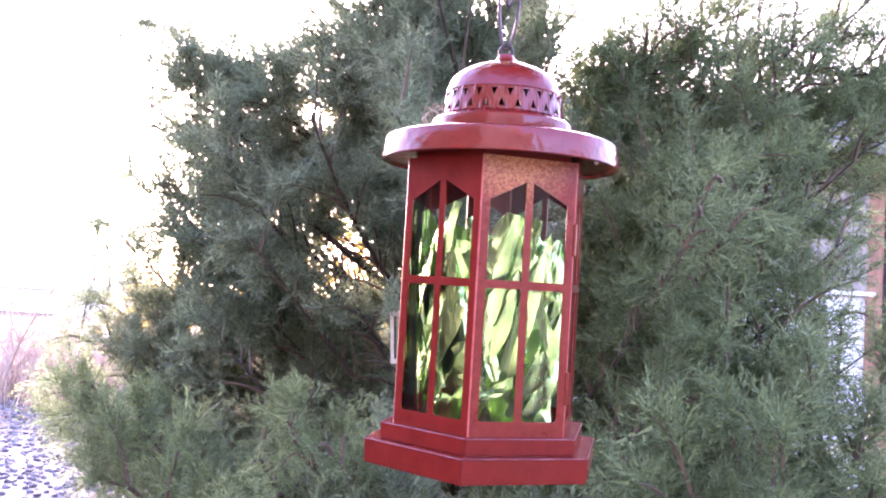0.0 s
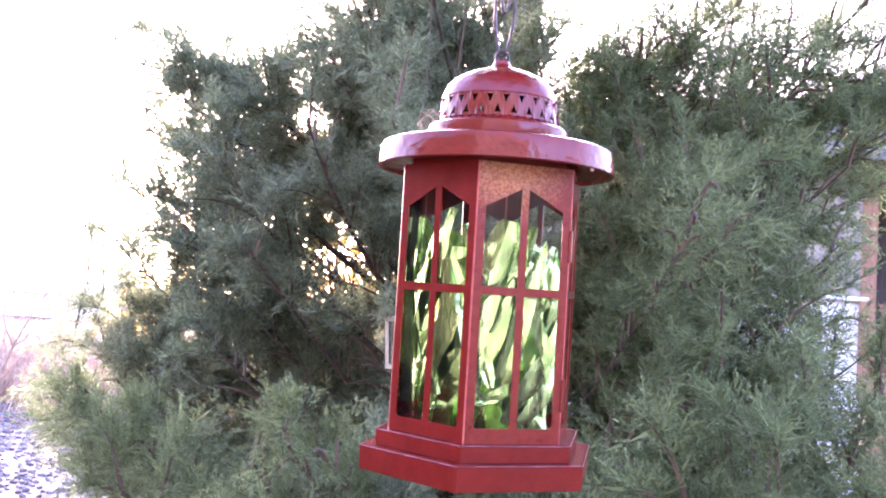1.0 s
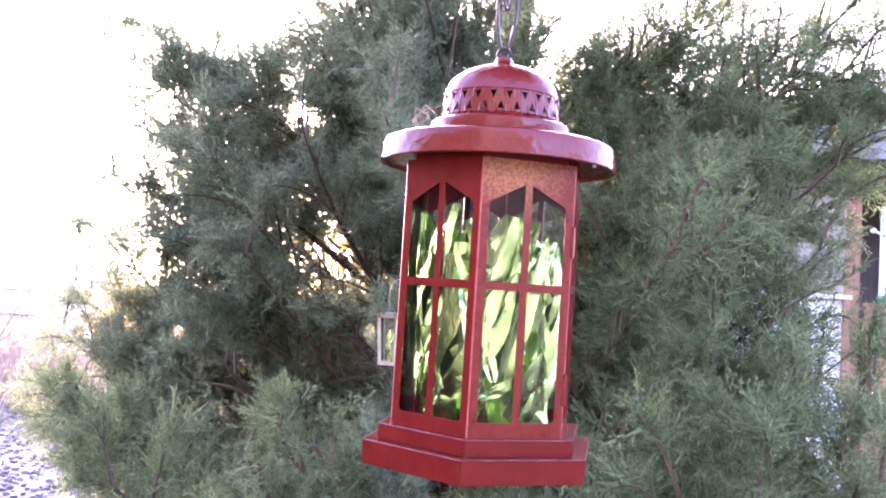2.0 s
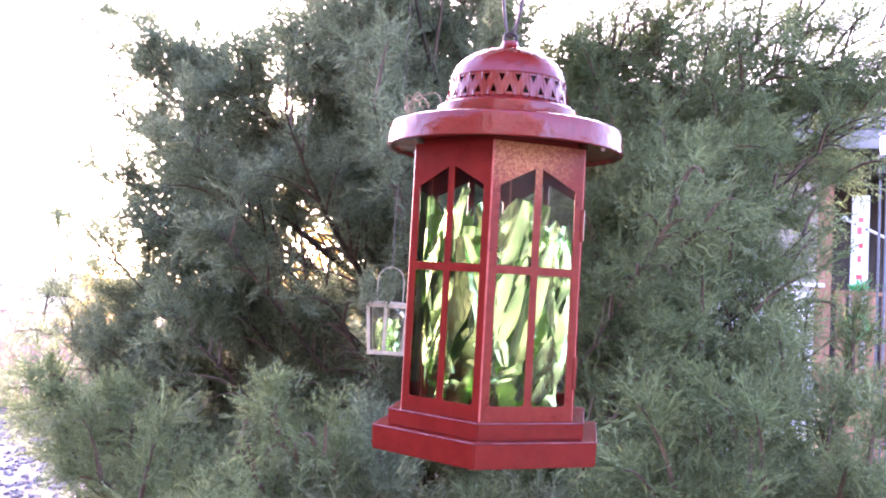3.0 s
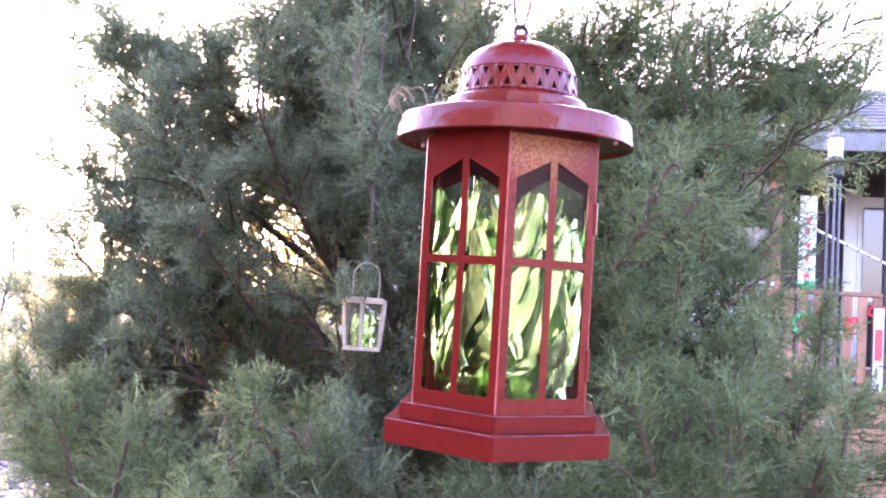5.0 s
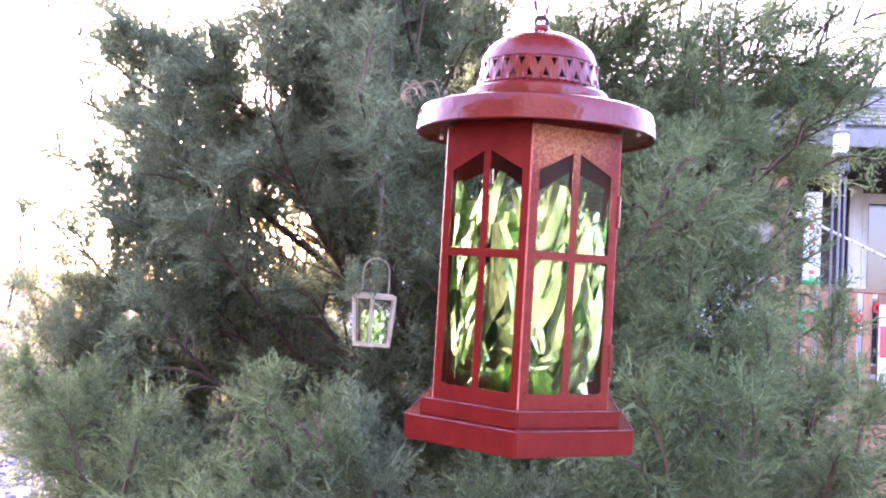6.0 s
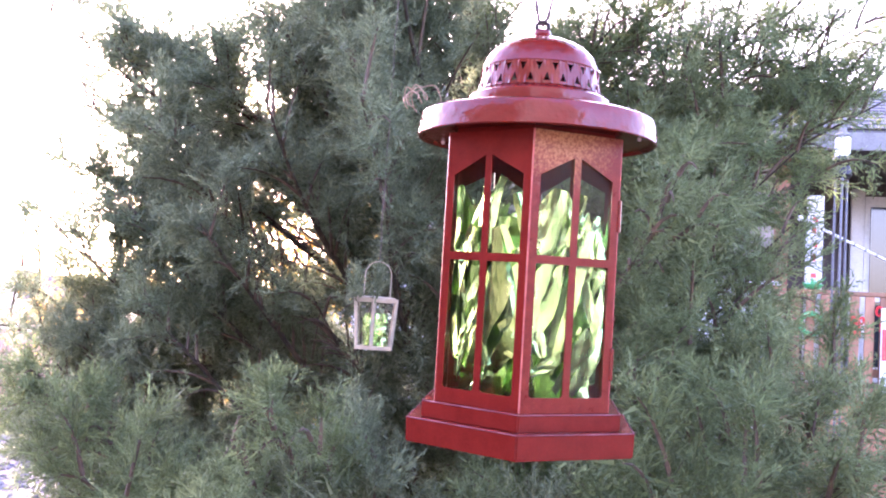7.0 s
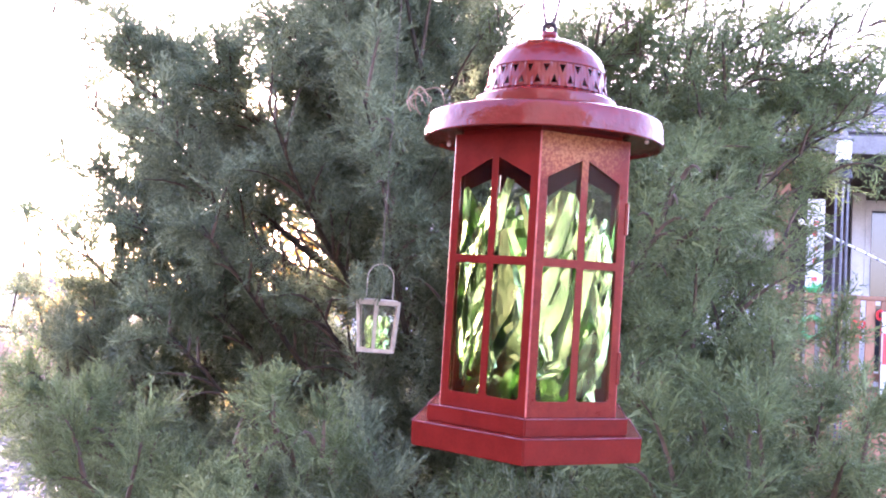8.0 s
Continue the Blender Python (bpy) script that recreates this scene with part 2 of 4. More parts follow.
patch("road", [(-60, 21), (-30, 27), (-8, 31), (6, 33), (6, 38), (-8, 37), (-30, 33), (-60, 28)], 0.02, PALE, "pale bleached lane across the field")


def rocks(count, area, size, mat, name, label, flat=0.6):
    """Loose stones or leaves strewn over the ground inside a box."""
    ico = bmesh.new()
    bmesh.ops.create_icosphere(ico, subdivisions=1, radius=1)
    base = np.array([v.co[:] for v in ico.verts])
    tri = np.array([[v.index for v in f.verts] for f in ico.faces])
    ico.free()
    vs, fs = [], []
    for i in range(count):
        x, y = rng.uniform(area[0], area[1]), rng.uniform(area[2], area[3])
        s = size * rng.uniform(0.5, 1.3)
        a = rng.uniform(0, 6.28)
        c = base * (1 + 0.35 * rng.uniform(-1, 1, (len(base), 1))) * np.array([s, s * rng.uniform(0.6, 1), s * flat])
        vs.append(np.stack([c[:, 0] * math.cos(a) - c[:, 1] * math.sin(a) + x, c[:, 0] * math.sin(a) + c[:, 1] * math.cos(a) + y, c[:, 2] + 0.012 + s * flat * 0.4], 1))
        fs.append(tri + i * len(base))
    return tagged(from_arrays(name, np.concatenate(vs), np.concatenate(fs), mat, kind="stuff"), label, "stones" if mat is STONE else "leaves")


rocks(6000, (-9.5, -2.2, 3.5, 9.6), 0.03, STONE, "gravel_stones", "loose crushed grey stones of the gravel drive")
rocks(2200, (-10, -3.0, 7.6, 11.5), 0.045, LITTER, "leaf_litter", "brown fallen leaves lying along the drive edge", flat=0.12)


# ---- far distance ----
def ridge(name, radius, low, high, label, seed, a0, a1, mat):
    b = bmesh.new()
    n = 260
    prev = None
    for i in range(n + 1):
        a = a0 + (a1 - a0) * i / n
        h = low + (high - low) * (0.5 + 0.5 * noise.noise((i * 0.06, seed, 0))) + (high - low) * 0.45 * abs(noise.noise((i * 0.5, seed, 4)))
        x, y = radius * math.sin(a), radius * math.cos(a)
        k = 1.03
        row = [b.verts.new((x, y, -0.5)), b.verts.new((x * 1.01, y * 1.01, h)), b.verts.new((x * k, y * k, -0.5))]
        if prev:
            b.faces.new((prev[0], row[0], row[1], prev[1])), b.faces.new((prev[1], row[1], row[2], prev[2]))
        prev = row
    return tagged(part(name, b, mat), label, "backdrop", kind="structure")


# plain unseen walls added behind and beside the path, to shape the lantern's reflections
tagged(part("unseen_wall_south", boxed(-9.0, -0.45, -3.2, -3.0, 0, 4.2), DARKWOOD), "unseen plain dark board wall added to darken lantern reflections", "wall", kind="structure")
tagged(part("unseen_wall_west", boxed(-3.6, -3.4, -3.0, -0.7, 0, 2.5), DARKWOOD), "unseen plain dark board wall added to darken the left side", "wall", kind="structure")
tagged(part("unseen_wall_southeast", boxed(-0.45, 3.4, -3.2, -3.0, 0, 4.2), UNSEEN_WALL), "unseen plain grey board wall added to shape lantern reflections", "wall", kind="structure")
tagged(part("unseen_wall_east", boxed(3.2, 3.4, -2.6, 0.7, 0, 2.5), UNSEEN_WALL), "unseen plain grey board wall added for reflections on the right", "wall", kind="structure")
ridge("backdrop", 190, 3, 6, "bare hazy woods along the far horizon", 3.1, -math.pi, math.pi, FARTREE)

# a far farm building
farm = thing("farmhouse", -52, 56, 0, "distant low farmhouse with a pale roof, haze put into its wall colour", "house", rz=20)
# Pale wall colour stands in for the haze over the distance.
part("wall", boxed(-6, 6, -3.5, 3.5, 0, 1.9, 0.05), PALE, farm)
b = bmesh.new()
vs = [b.verts.new(c) for c in ((-6.5, -4, 1.8), (6.5, -4, 1.8), (6.5, 4, 1.8), (-6.5, 4, 1.8), (-6.5, 0, 2.9), (6.5, 0, 2.9))]
for q in ((0, 1, 5, 4), (2, 3, 4, 5), (0, 4, 3), (1, 2, 5), (3, 2, 1, 0)):
    b.faces.new([vs[i] for i in q])
part("roof", b, PALE, farm, "pale sheet roof")

# ---- the red lantern ----
BASE = 1.40                     # height of its underside over the ground
PHASE = -math.pi / 2 + 0.1023   # direction of the corner nearest the path
HANG = pose(-0.0013, 0.0031, BASE + 0.1507, 2.47, 0.21, 0.33) @ pose(0, 0, -0.15)   # it hangs a little out of plumb
lantern = thing("hanging_lantern", 0, 0, BASE, "red enamelled six-sided metal lantern stuffed with green foil", "lantern")
lantern.matrix_basis = HANG


def hexed(profile, bevel=0.0):
    b = lathe(profile, 6, phase=PHASE)
    if bevel:
        bmesh.ops.bevel(b, geom=[e for e in b.edges], offset=bevel, segments=2, affect="EDGES")
    return b


part("base_plate", hexed([(0.0965, 0.0), (0.0970, 0.0182)], 0.0009), RED, lantern, "worn red foot plate with rubbed edges")
# Thin bars hold the wear and the painted sky sheen along both rims.
for r, z in ((0.0967, 0.0180), (0.0849, 0.0301)):
    part("rubbed_edge_sheen", tube([(r * math.cos(PHASE + k * math.pi / 3), r * math.sin(PHASE + k * math.pi / 3), z) for k in range(6)], 0.00045, 6, closed=True), EDGE_SHEEN, lantern, "pale rubbed metal edge with sky sheen in its colour")
part("base_step", hexed([(0.0850, 0.0182), (0.0850, 0.0303)], 0.0009), RED, lantern)
part("neck", lathe([(0.0685, 0.2325), (0.0685, 0.2375)], 6, phase=PHASE), RED, lantern)

RB, ZB, ZT = 0.0741, 0.0303, 0.2335
APO = RB * math.cos(math.pi / 6)


def side_panel():
    """One sheet-metal side: stiles, foot rail, crossbar, mullion and a pointed head cut from one sheet with four openings."""
    b = bmesh.new()
    h, st, mu, c = RB / 2 - 0.0002, 0.0062, 0.0028, 0.0018
    loops = [[(-h, ZB), (h, ZB), (h, ZT), (-h, ZT)]]
    for s in (-1, 1):
        x0, x1 = s * mu, s * (h - st)
        k = s * c
        loops.append([(x0, 0.0412 + c), (x0 + k, 0.0412), (x1 - k, 0.0412), (x1, 0.0412 + c), (x1, 0.1372 - c * 0.4), (x1 - k * 0.4, 0.1372), (x0 + k * 0.4, 0.1372), (x0, 0.1372 - c * 0.4)])
        loops.append([(x0, 0.1432), (x1, 0.1432), (x1, 0.2010), (x0, 0.2155)])
    for q in loops:
        v = [b.verts.new((x, 0, z)) for x, z in q]
        for i in range(len(v)):
            b.edges.new((v[i], v[(i + 1) % len(v)]))
    bmesh.ops.triangle_fill(b, use_beauty=True, edges=b.edges[:])
    bmesh.ops.recalc_face_normals(b, faces=b.faces)
    front = bmesh.ops.extrude_face_region(b, geom=b.faces[:])
    bmesh.ops.translate(b, verts=[e for e in front["geom"] if isinstance(e, bmesh.types.BMVert)], vec=(0, -0.0012, 0))
    return b


for i in range(6):
    a = PHASE + math.pi / 6 + i * math.pi / 3
    q = pose(APO * math.cos(a), APO * math.sin(a), 0, 0, 0, math.degrees(a) + 90)
    ob = part("side_panel", side_panel(), RED if i != 0 else RED_LIGHTER, lantern)
    ob.matrix_basis = q
    pane = part("pane", boxed(-RB / 2 + 0.003, RB / 2 - 0.003, 0.0006, 0.0016, 0.036, 0.222), PANE, lantern, "clear glass pane")
    pane.matrix_basis = q
    pane.visible_shadow = False
    a = PHASE + i * math.pi / 3
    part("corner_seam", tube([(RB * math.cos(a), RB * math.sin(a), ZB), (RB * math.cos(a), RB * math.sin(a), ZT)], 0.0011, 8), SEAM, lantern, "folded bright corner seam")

# brim, stepped collar, pierced band, dome and ring
part("brim", lathe([(0.060, 0.2375), (0.0885, 0.2362), (0.0915, 0.2340), (0.0934, 0.2338), (0.0940, 0.2346), (0.0931, 0.2425), (0.0921, 0.2500), (0.0914, 0.2517), (0.0895, 0.2530),
                    (0.0745, 0.2553), (0.0600, 0.2578), (0.0550, 0.2584)], 96), GLOSS, lantern, "wide glossy round brim", True)
part("collar", lathe([(0.0545, 0.2576), (0.0566, 0.2586), (0.0568, 0.2642), (0.0562, 0.2672), (0.0544, 0.2688), (0.0506, 0.2700), (0.0488, 0.2714), (0.0468, 0.2728)], 96), GLOSS, lantern, "", True)


def pierced_band(cells=24):
    """A band with a row of triangles pointing down over a row pointing up."""
    b = bmesh.new()
    z0, z1 = 0.2720, 0.2902
    n = cells * 2
    step = 2 * math.pi / n

    def vert(a, z):
        r = 0.0484 + (z - z0) / (z1 - z0) * (0.0458 - 0.0484)
        return b.verts.new((r * math.cos(a), r * math.sin(a), z))

    tz0, tz1, bz0, bz1 = 0.2820, 0.2884, 0.2742, 0.2808
    w = 0.40
    for k in range(n):
        a = PHASE + k * step
        if k % 2 == 0:      # opening above, point down
            lo, hi, apex = tz0, tz1, tz0
            wide = hi
        else:
            lo, hi, apex = bz0, bz1, bz1
            wide = lo
        c = [(-0.5, z0), (-0.5, wide), (-0.5, z1), (0.5, z1), (0.5, wide), (0.5, z0)]
        v = {q: vert(a + q[0] * step, q[1]) for q in c}
        p0, p1, t = vert(a - w * step, wide), vert(a + w * step, wide), vert(a, apex)
        mid0, mid1 = vert(a, z0), vert(a, z1)
        L0, LW, L1, R1, RW, R0 = (v[q] for q in c)
        if k % 2 == 0:
            for f in ((LW, p0, L1), (L1, p0, mid1), (mid1, p0, p1), (mid1, p1, R1), (R1, p1, RW), (LW, L0, p0), (p0, L0, t), (t, L0, mid0), (t, mid0, R0), (p1, t, R0), (RW, p1, R0)):
                b.faces.new(f)
        else:
            for f in ((LW, L0, p0), (p0, L0, mid0), (p0, mid0, p1), (p1, mid0, R0), (p1, R0, RW), (LW, p0, L1), (p0, t, L1), (t, mid1, L1), (t, R1, mid1), (p1, R1, t), (RW, R1, p1)):
                b.faces.new(f)
    bmesh.ops.remove_doubles(b, verts=b.verts, dist=1e-5)
    bmesh.ops.recalc_face_normals(b, faces=b.faces)
    bmesh.ops.solidify(b, geom=b.faces[:] + b.edges[:] + b.verts[:], thickness=0.0007)
    return b


part("pierced_band", pierced_band(), GLOSS, lantern, "band pierced with two rows of small triangles")
part("dome", lathe([(0.0425, 0.2890), (0.0461, 0.2899), (0.0463, 0.2908), (0.0455, 0.2935), (0.0432, 0.2995), (0.0400, 0.3040), (0.0355, 0.3078), (0.0290, 0.3116), (0.0215, 0.3146), (0.0140, 0.3168),
                    (0.0100, 0.3182), (0.0078, 0.3200), (0.0066, 0.3222), (0.0062, 0.3240)], 72), GLOSS, lantern, "domed glossy cap", True)
ring = []
for k in range(28):
    t = 2 * math.pi * k / 28
    ring.append((0.0046 * math.cos(t), 0, 0.3272 + 0.0042 * math.sin(t)))
ob = part("hanging_ring", tube(ring, 0.0018, 10, closed=True), BLACK, lantern, "dark chipped hanging ring", True)
ob.matrix_basis = pose(0, 0, 0, 0, 0, 12)

# hinges and a latch on the door side, rivets under the brim
a = PHASE + math.pi / 3
for z in (0.066, 0.176):
    hinge = part("hinge", lathe([(0.0008, -0.012), (0.0017, -0.0115), (0.0017, 0.0115), (0.0008, 0.012)], 10, centre=(0.0752 * math.cos(a), 0.0752 * math.sin(a), z)), RED, lantern, "painted door hinge barrel", True)
for t in (-0.25, 2.89):
    part("rivet", lathe([(0.0004, 0.2342), (0.0015, 0.2348), (0.0017, 0.2368)], 10, centre=(0.083 * math.cos(t), 0.083 * math.sin(t), 0)), STEEL, lantern, "bright steel rivet", True)
part("floor_plate", lathe([(0.070, 0.0310), (0.070, 0.0325)], 6, phase=PHASE), RED, lantern)


# crumpled foil inside the lantern
def pleated_foil(a0, a1, r_in, r_out, z0, z1, pleats, lean, seed, nv=9):
    """A sheet of foil gathered into broad slanting pleats, with crushed creases across and a torn upper edge."""
    b = bmesh.new()
    rnd = random.Random(seed)
    n = pleats * 2
    cuts = [a0 + (a1 - a0) * (i + (rnd.uniform(-0.34, 0.34) if 0 < i < n else 0)) / n for i in range(n + 1)]
    slants = [lean * rnd.uniform(0.5, 1.5) for _ in cuts]
    tops = [z1 + rnd.uniform(-0.022, 0.014) for _ in cuts]
    rows = []
    for j in range(nv + 1):
        v = j / nv
        row = []
        for i, a in enumerate(cuts):
            z = z0 + (tops[i] - z0) * v + 0.007 * noise.noise((i * 0.9, v * 5, seed))
            wave = 0.5 + 0.55 * (1 if i % 2 else -1) * (0.75 + 0.5 * noise.noise((i * 1.7, v * 2.3, seed + 5)))
            r = r_in + (r_out - r_in) * wave + 0.006 * noise.noise((i * 0.6, v * 6.0, seed + 9))
            r = max(0.010, min(0.0592, r - 0.010 * max(0.0, v - 0.75)))
            q = a + slants[i] * (v - 0.4) + 0.07 * noise.noise((i * 1.1, v * 3.1, seed + 2))
            row.append(b.verts.new((r * math.cos(q), r * math.sin(q), z)))
        rows.append(row)
    for j in range(nv):
        for i in range(n):
            q = (rows[j][i], rows[j][i + 1], rows[j + 1][i + 1], rows[j + 1][i])
            if rnd.random() < 0.5:
                b.faces.new((q[0], q[1], q[2])), b.faces.new((q[0], q[2], q[3]))
            else:
                b.faces.new((q[0], q[1], q[3])), b.faces.new((q[1], q[2], q[3]))
    bmesh.ops.subdivide_edges(b, edges=b.edges[:], cuts=1, smooth=0.35)
    return b


def foil_fold(a, r, z, length, width, lean, twist, bend, seed, n=9):
    """A long flap of foil: broad smooth faces meeting in soft ridges, twisted and bowed, narrower at the ends."""
    b = bmesh.new()
    rnd = random.Random(seed)
    out = Vector((math.cos(a), math.sin(a), 0))
    side = Vector((-math.sin(a), math.cos(a), 0))
    axis = (Vector((0, 0, 1)) * math.cos(lean) + side * math.sin(lean)).normalized()
    cross = axis.cross(out).normalized()
    deep = width * 0.26 * rnd.uniform(0.5, 1.0)
    prof = [(-0.5 + m / 4 + rnd.uniform(-0.08, 0.08), rnd.uniform(-0.4, 0.7) - 1.0 * abs(m / 4 - 0.5)) for m in range(5)]
    rows = []
    for i in range(n + 1):
        t = i / n
        w = width * (0.35 + 0.65 * math.sin(math.pi * min(1, max(0, t * 0.9 + 0.08))) ** 0.6) * (0.9 + 0.3 * noise.noise((t * 3, seed, 1)))
        th = twist * (t - 0.5) + 0.35 * noise.noise((t * 2.5, seed, 3))
        c = out * r + Vector((0, 0, z)) + axis * length * t + out * bend * (math.sin(math.pi * t) - 0.5)
        wv = cross * math.cos(th) + out * math.sin(th)
        nv = (out * math.cos(th) - cross * math.sin(th))
        row = []
        for f, h in prof:
            q = c + wv * w * f + nv * h * deep + nv * 0.0015 * noise.noise((t * 7, f * 5, seed))
            d = math.hypot(q.x, q.y)
            if d > 0.0600:
                q.x, q.y = q.x * 0.0600 / d, q.y * 0.0600 / d
            q.z = max(0.002, q.z)
            row.append(b.verts.new(q))
        rows.append(row)
    for i in range(n):
        for k in range(4):
            b.faces.new((rows[i][k], rows[i][k + 1], rows[i + 1][k + 1], rows[i + 1][k]))
    return b


foil = thing("crumpled_foil", 0, 0, BASE + 0.033, "crumpled shiny green foil wrap standing in the lantern", "foil")
foil.matrix_basis = HANG @ pose(0, 0, 0.033)
for k in range(6):
    a = PHASE + k * math.pi / 3
    part("foil_sheet", pleated_foil(a - 0.15, a + 1.15, 0.036, 0.051, 0.001, 0.146, 4, 0.75, 11.3 + k), FOIL, foil)
frnd = random.Random(5)
for k in range(46):
    a = PHASE + k * 2 * math.pi / 23 + frnd.uniform(-0.1, 0.1)
    up = k >= 23
    z = frnd.uniform(0.070, 0.100) if up else frnd.uniform(0.003, 0.036)
    ln = frnd.uniform(0.050, 0.078) if up else frnd.uniform(0.070, 0.115)
    lean = frnd.uniform(0.20, 0.70) if k % 6 else frnd.uniform(-0.9, -0.2)
    part("foil_fold", foil_fold(a, frnd.uniform(0.050, 0.058), z, ln, frnd.uniform(0.016, 0.030), lean, frnd.uniform(-0.9, 0.9), frnd.uniform(-0.008, 0.008), k * 1.7), FOIL, foil, smooth=True)

for k in range(40):
    a = PHASE + k * 2 * math.pi / 40 + frnd.uniform(-0.1, 0.1)
    part("foil_crease", foil_fold(a, frnd.uniform(0.053, 0.059), frnd.uniform(0.004, 0.130), frnd.uniform(0.020, 0.045), frnd.uniform(0.006, 0.013), frnd.uniform(-0.5, 1.2), frnd.uniform(-1.2, 1.2), frnd.uniform(-0.004, 0.004), 200 + k * 1.3, 6), FOIL, foil)

# wire links from which it hangs
wire = thing("hanging_wire", -0.0006, -0.0047, BASE + 0.3308, "dark twisted wire links holding the red lantern", "wire")


def link(z0, length, width, turn, r=0.00075, n=30):
    pts = []
    for k in range(n):
        t = 2 * math.pi * k / n
        x = width / 2 * math.copysign(abs(math.sin(t)) ** 0.8, math.sin(t)) * (0.75 + 0.25 * math.cos(t + 3.14))
        z = z0 + length / 2 - length / 2 * math.cos(t)
        pts.append((x * math.cos(turn), x * math.sin(turn), z + 0.001 * math.sin(3 * t)))
    return tube(pts, r, 7, closed=True)


part("link", link(-0.0015, 0.060, 0.020, 0.25, 0.0013), WIRE, wire, "", True)
part("link", link(0.034, 0.060, 0.017, 0.9, 0.0013), WIRE, wire, "", True)
part("strand", tube([(0.001 * math.sin(i), 0.001 * math.cos(i), 0.093 + i * 0.03) for i in range(36)], 0.0011, 6), WIRE, wire)

# ---- the small white lantern among the branches ----
small = thing("small_lantern", -0.400, 0.922, BASE + 0.024, "small tapered ivory lantern with wire handle hanging in the juniper", "lantern", rz=14)
small.scale = (0.9, 0.9, 0.9)


def quad_ring(b, w, d, z0, z1, t):
    for x0, x1, y0, y1 in ((-w, w, -d, -d + t), (-w, w, d - t, d), (-w, -w + t, -d + t, d - t), (w - t, w, -d + t, d - t)):
        box(b, x0, x1, y0, y1, z0, z1)
    return b


part("bottom_frame", quad_ring(bmesh.new(), 0.0375, 0.0375, 0, 0.008, 0.007), IVORY, small)
part("floor_plate", boxed(-0.0305, 0.0305, -0.0305, 0.0305, 0.001, 0.003), IVORY, small)
part("top_frame", quad_ring(bmesh.new(), 0.0445, 0.0445, 0.097, 0.105, 0.008), IVORY, small)
b = bmesh.new()
lathe([(0.0560, 0.1052), (0.0540, 0.1075), (0.0300, 0.1090), (0.008, 0.1095)], 4, b, phase=math.pi / 4)
part("roof", b, IVORY, small)
for sx in (-1, 1):
    for sy in (-1, 1):
        part("corner_post", tube([(sx * 0.0340, sy * 0.0340, 0.008), (sx * 0.0405, sy * 0.0405, 0.097)], 0.0042, 4), IVORY, small)
for sy in (-1, 1):
    part("mullion", tube([(-0.004, sy * 0.0350, 0.008), (-0.004, sy * 0.0415, 0.097)], 0.0042 if sy < 0 else 0.003, 4), IVORY, small)
for k in range(4):
    q = pose(0, 0, 0, 0, 0, 90 * k)
    b = bmesh.new()
    vs = [b.verts.new(c) for c in ((-0.031, -0.0335, 0.008), (0.031, -0.0335, 0.008), (0.037, -0.0400, 0.097), (-0.037, -0.0400, 0.097), (-0.031, -0.0325, 0.008), (0.031, -0.0325, 0.008), (0.037, -0.0390, 0.097), (-0.037, -0.0390, 0.097))]
    for f in ((0, 1, 2, 3), (7, 6, 5, 4), (0, 4, 5, 1), (2, 6, 7, 3), (1, 5, 6, 2), (0, 3, 7, 4)):
        b.faces.new([vs[i] for i in f])
    ob = part("pane", b, PANE, small, "clear glass pane")
    ob.matrix_basis = q
    ob.visible_shadow = False
arch = [(-0.027, 0, 0.109), (-0.0275, 0, 0.140)] + [(-0.0275 * math.cos(t * math.pi / 12), 0, 0.152 + 0.0300 * math.sin(t * math.pi / 12)) for t in range(13)] + [(0.0275, 0, 0.140), (0.027, 0, 0.109)]
part("handle", tube(arch, 0.0011, 7), IVORY, small, "bent wire handle", True)
inner = thing("crumpled_foil", -0.400, 0.922, BASE + 0.027, "small tuft of green foil inside the ivory lantern", "foil")
inner.scale = (0.9, 0.9, 0.9)
for k in range(4):
    b = bmesh.new()
    rows = []
    for j in range(9):
        row = []
        for i in range(11):
            a = k * 1.57 + i * 0.19
            r = 0.019 + 0.010 * noise.noise((i * 0.5, j * 0.45, k * 7.0)) + 0.004 * (i % 2)
            row.append(b.verts.new((r * math.cos(a), r * math.sin(a), 0.002 + j * 0.0085 + 0.006 * noise.noise((i * 0.7, k, j)))))
        rows.append(row)
    for j in range(8):
        for i in range(10):
            b.faces.new((rows[j][i], rows[j][i + 1], rows[j + 1][i + 1])), b.faces.new((rows[j][i], rows[j + 1][i + 1], rows[j + 1][i]))
    part("foil_sheet", b, FOIL, inner)
part("cord", tube([(0.0015 * math.sin(i * 2.0), 0.001 * math.cos(i), 0.182 + i * 0.04) for i in range(17)], 0.0010, 6), TWINE, small, "thin pale cord")

# ---- the house beyond the juniper ----
house = thing("house", 0, 0, 0, "weathered grey board house with white skirting and a covered porch", "house")
WY = 8.8                                   # front of the boarded wall
part("wall", boxed(-3.4, 1.36, WY + 0.03, 13.0, 2.05, 3.55), SIDING, house)
part("skirting", boxed(-3.4, 1.34, WY + 0.05, 12.9, 0.0, 2.03), WHITE, house, "white painted skirting")
part("drip_board", boxed(-3.42, 1.38, WY - 0.03, WY + 0.05, 2.02, 2.06, 0.004), WHITE, house)
# The shade of the porch recess is put into this wall's dark colour.
back = part("porch_wall", boxed(1.36, 6.0, 10.4, 10.6, 1.1, 3.6), DARKWOOD, house, "porch wall with the recess shade put into its dark colour")
part("corner_post", boxed(1.30, 1.44, WY - 0.02, WY + 0.12, 1.1, 3.5, 0.006), BROWN, house, "reddish brown corner board")
win = part("window", boxed(0.10, 0.52, WY - 0.02, WY + 0.03, 2.42, 3.10), WHITE, house, "white window")
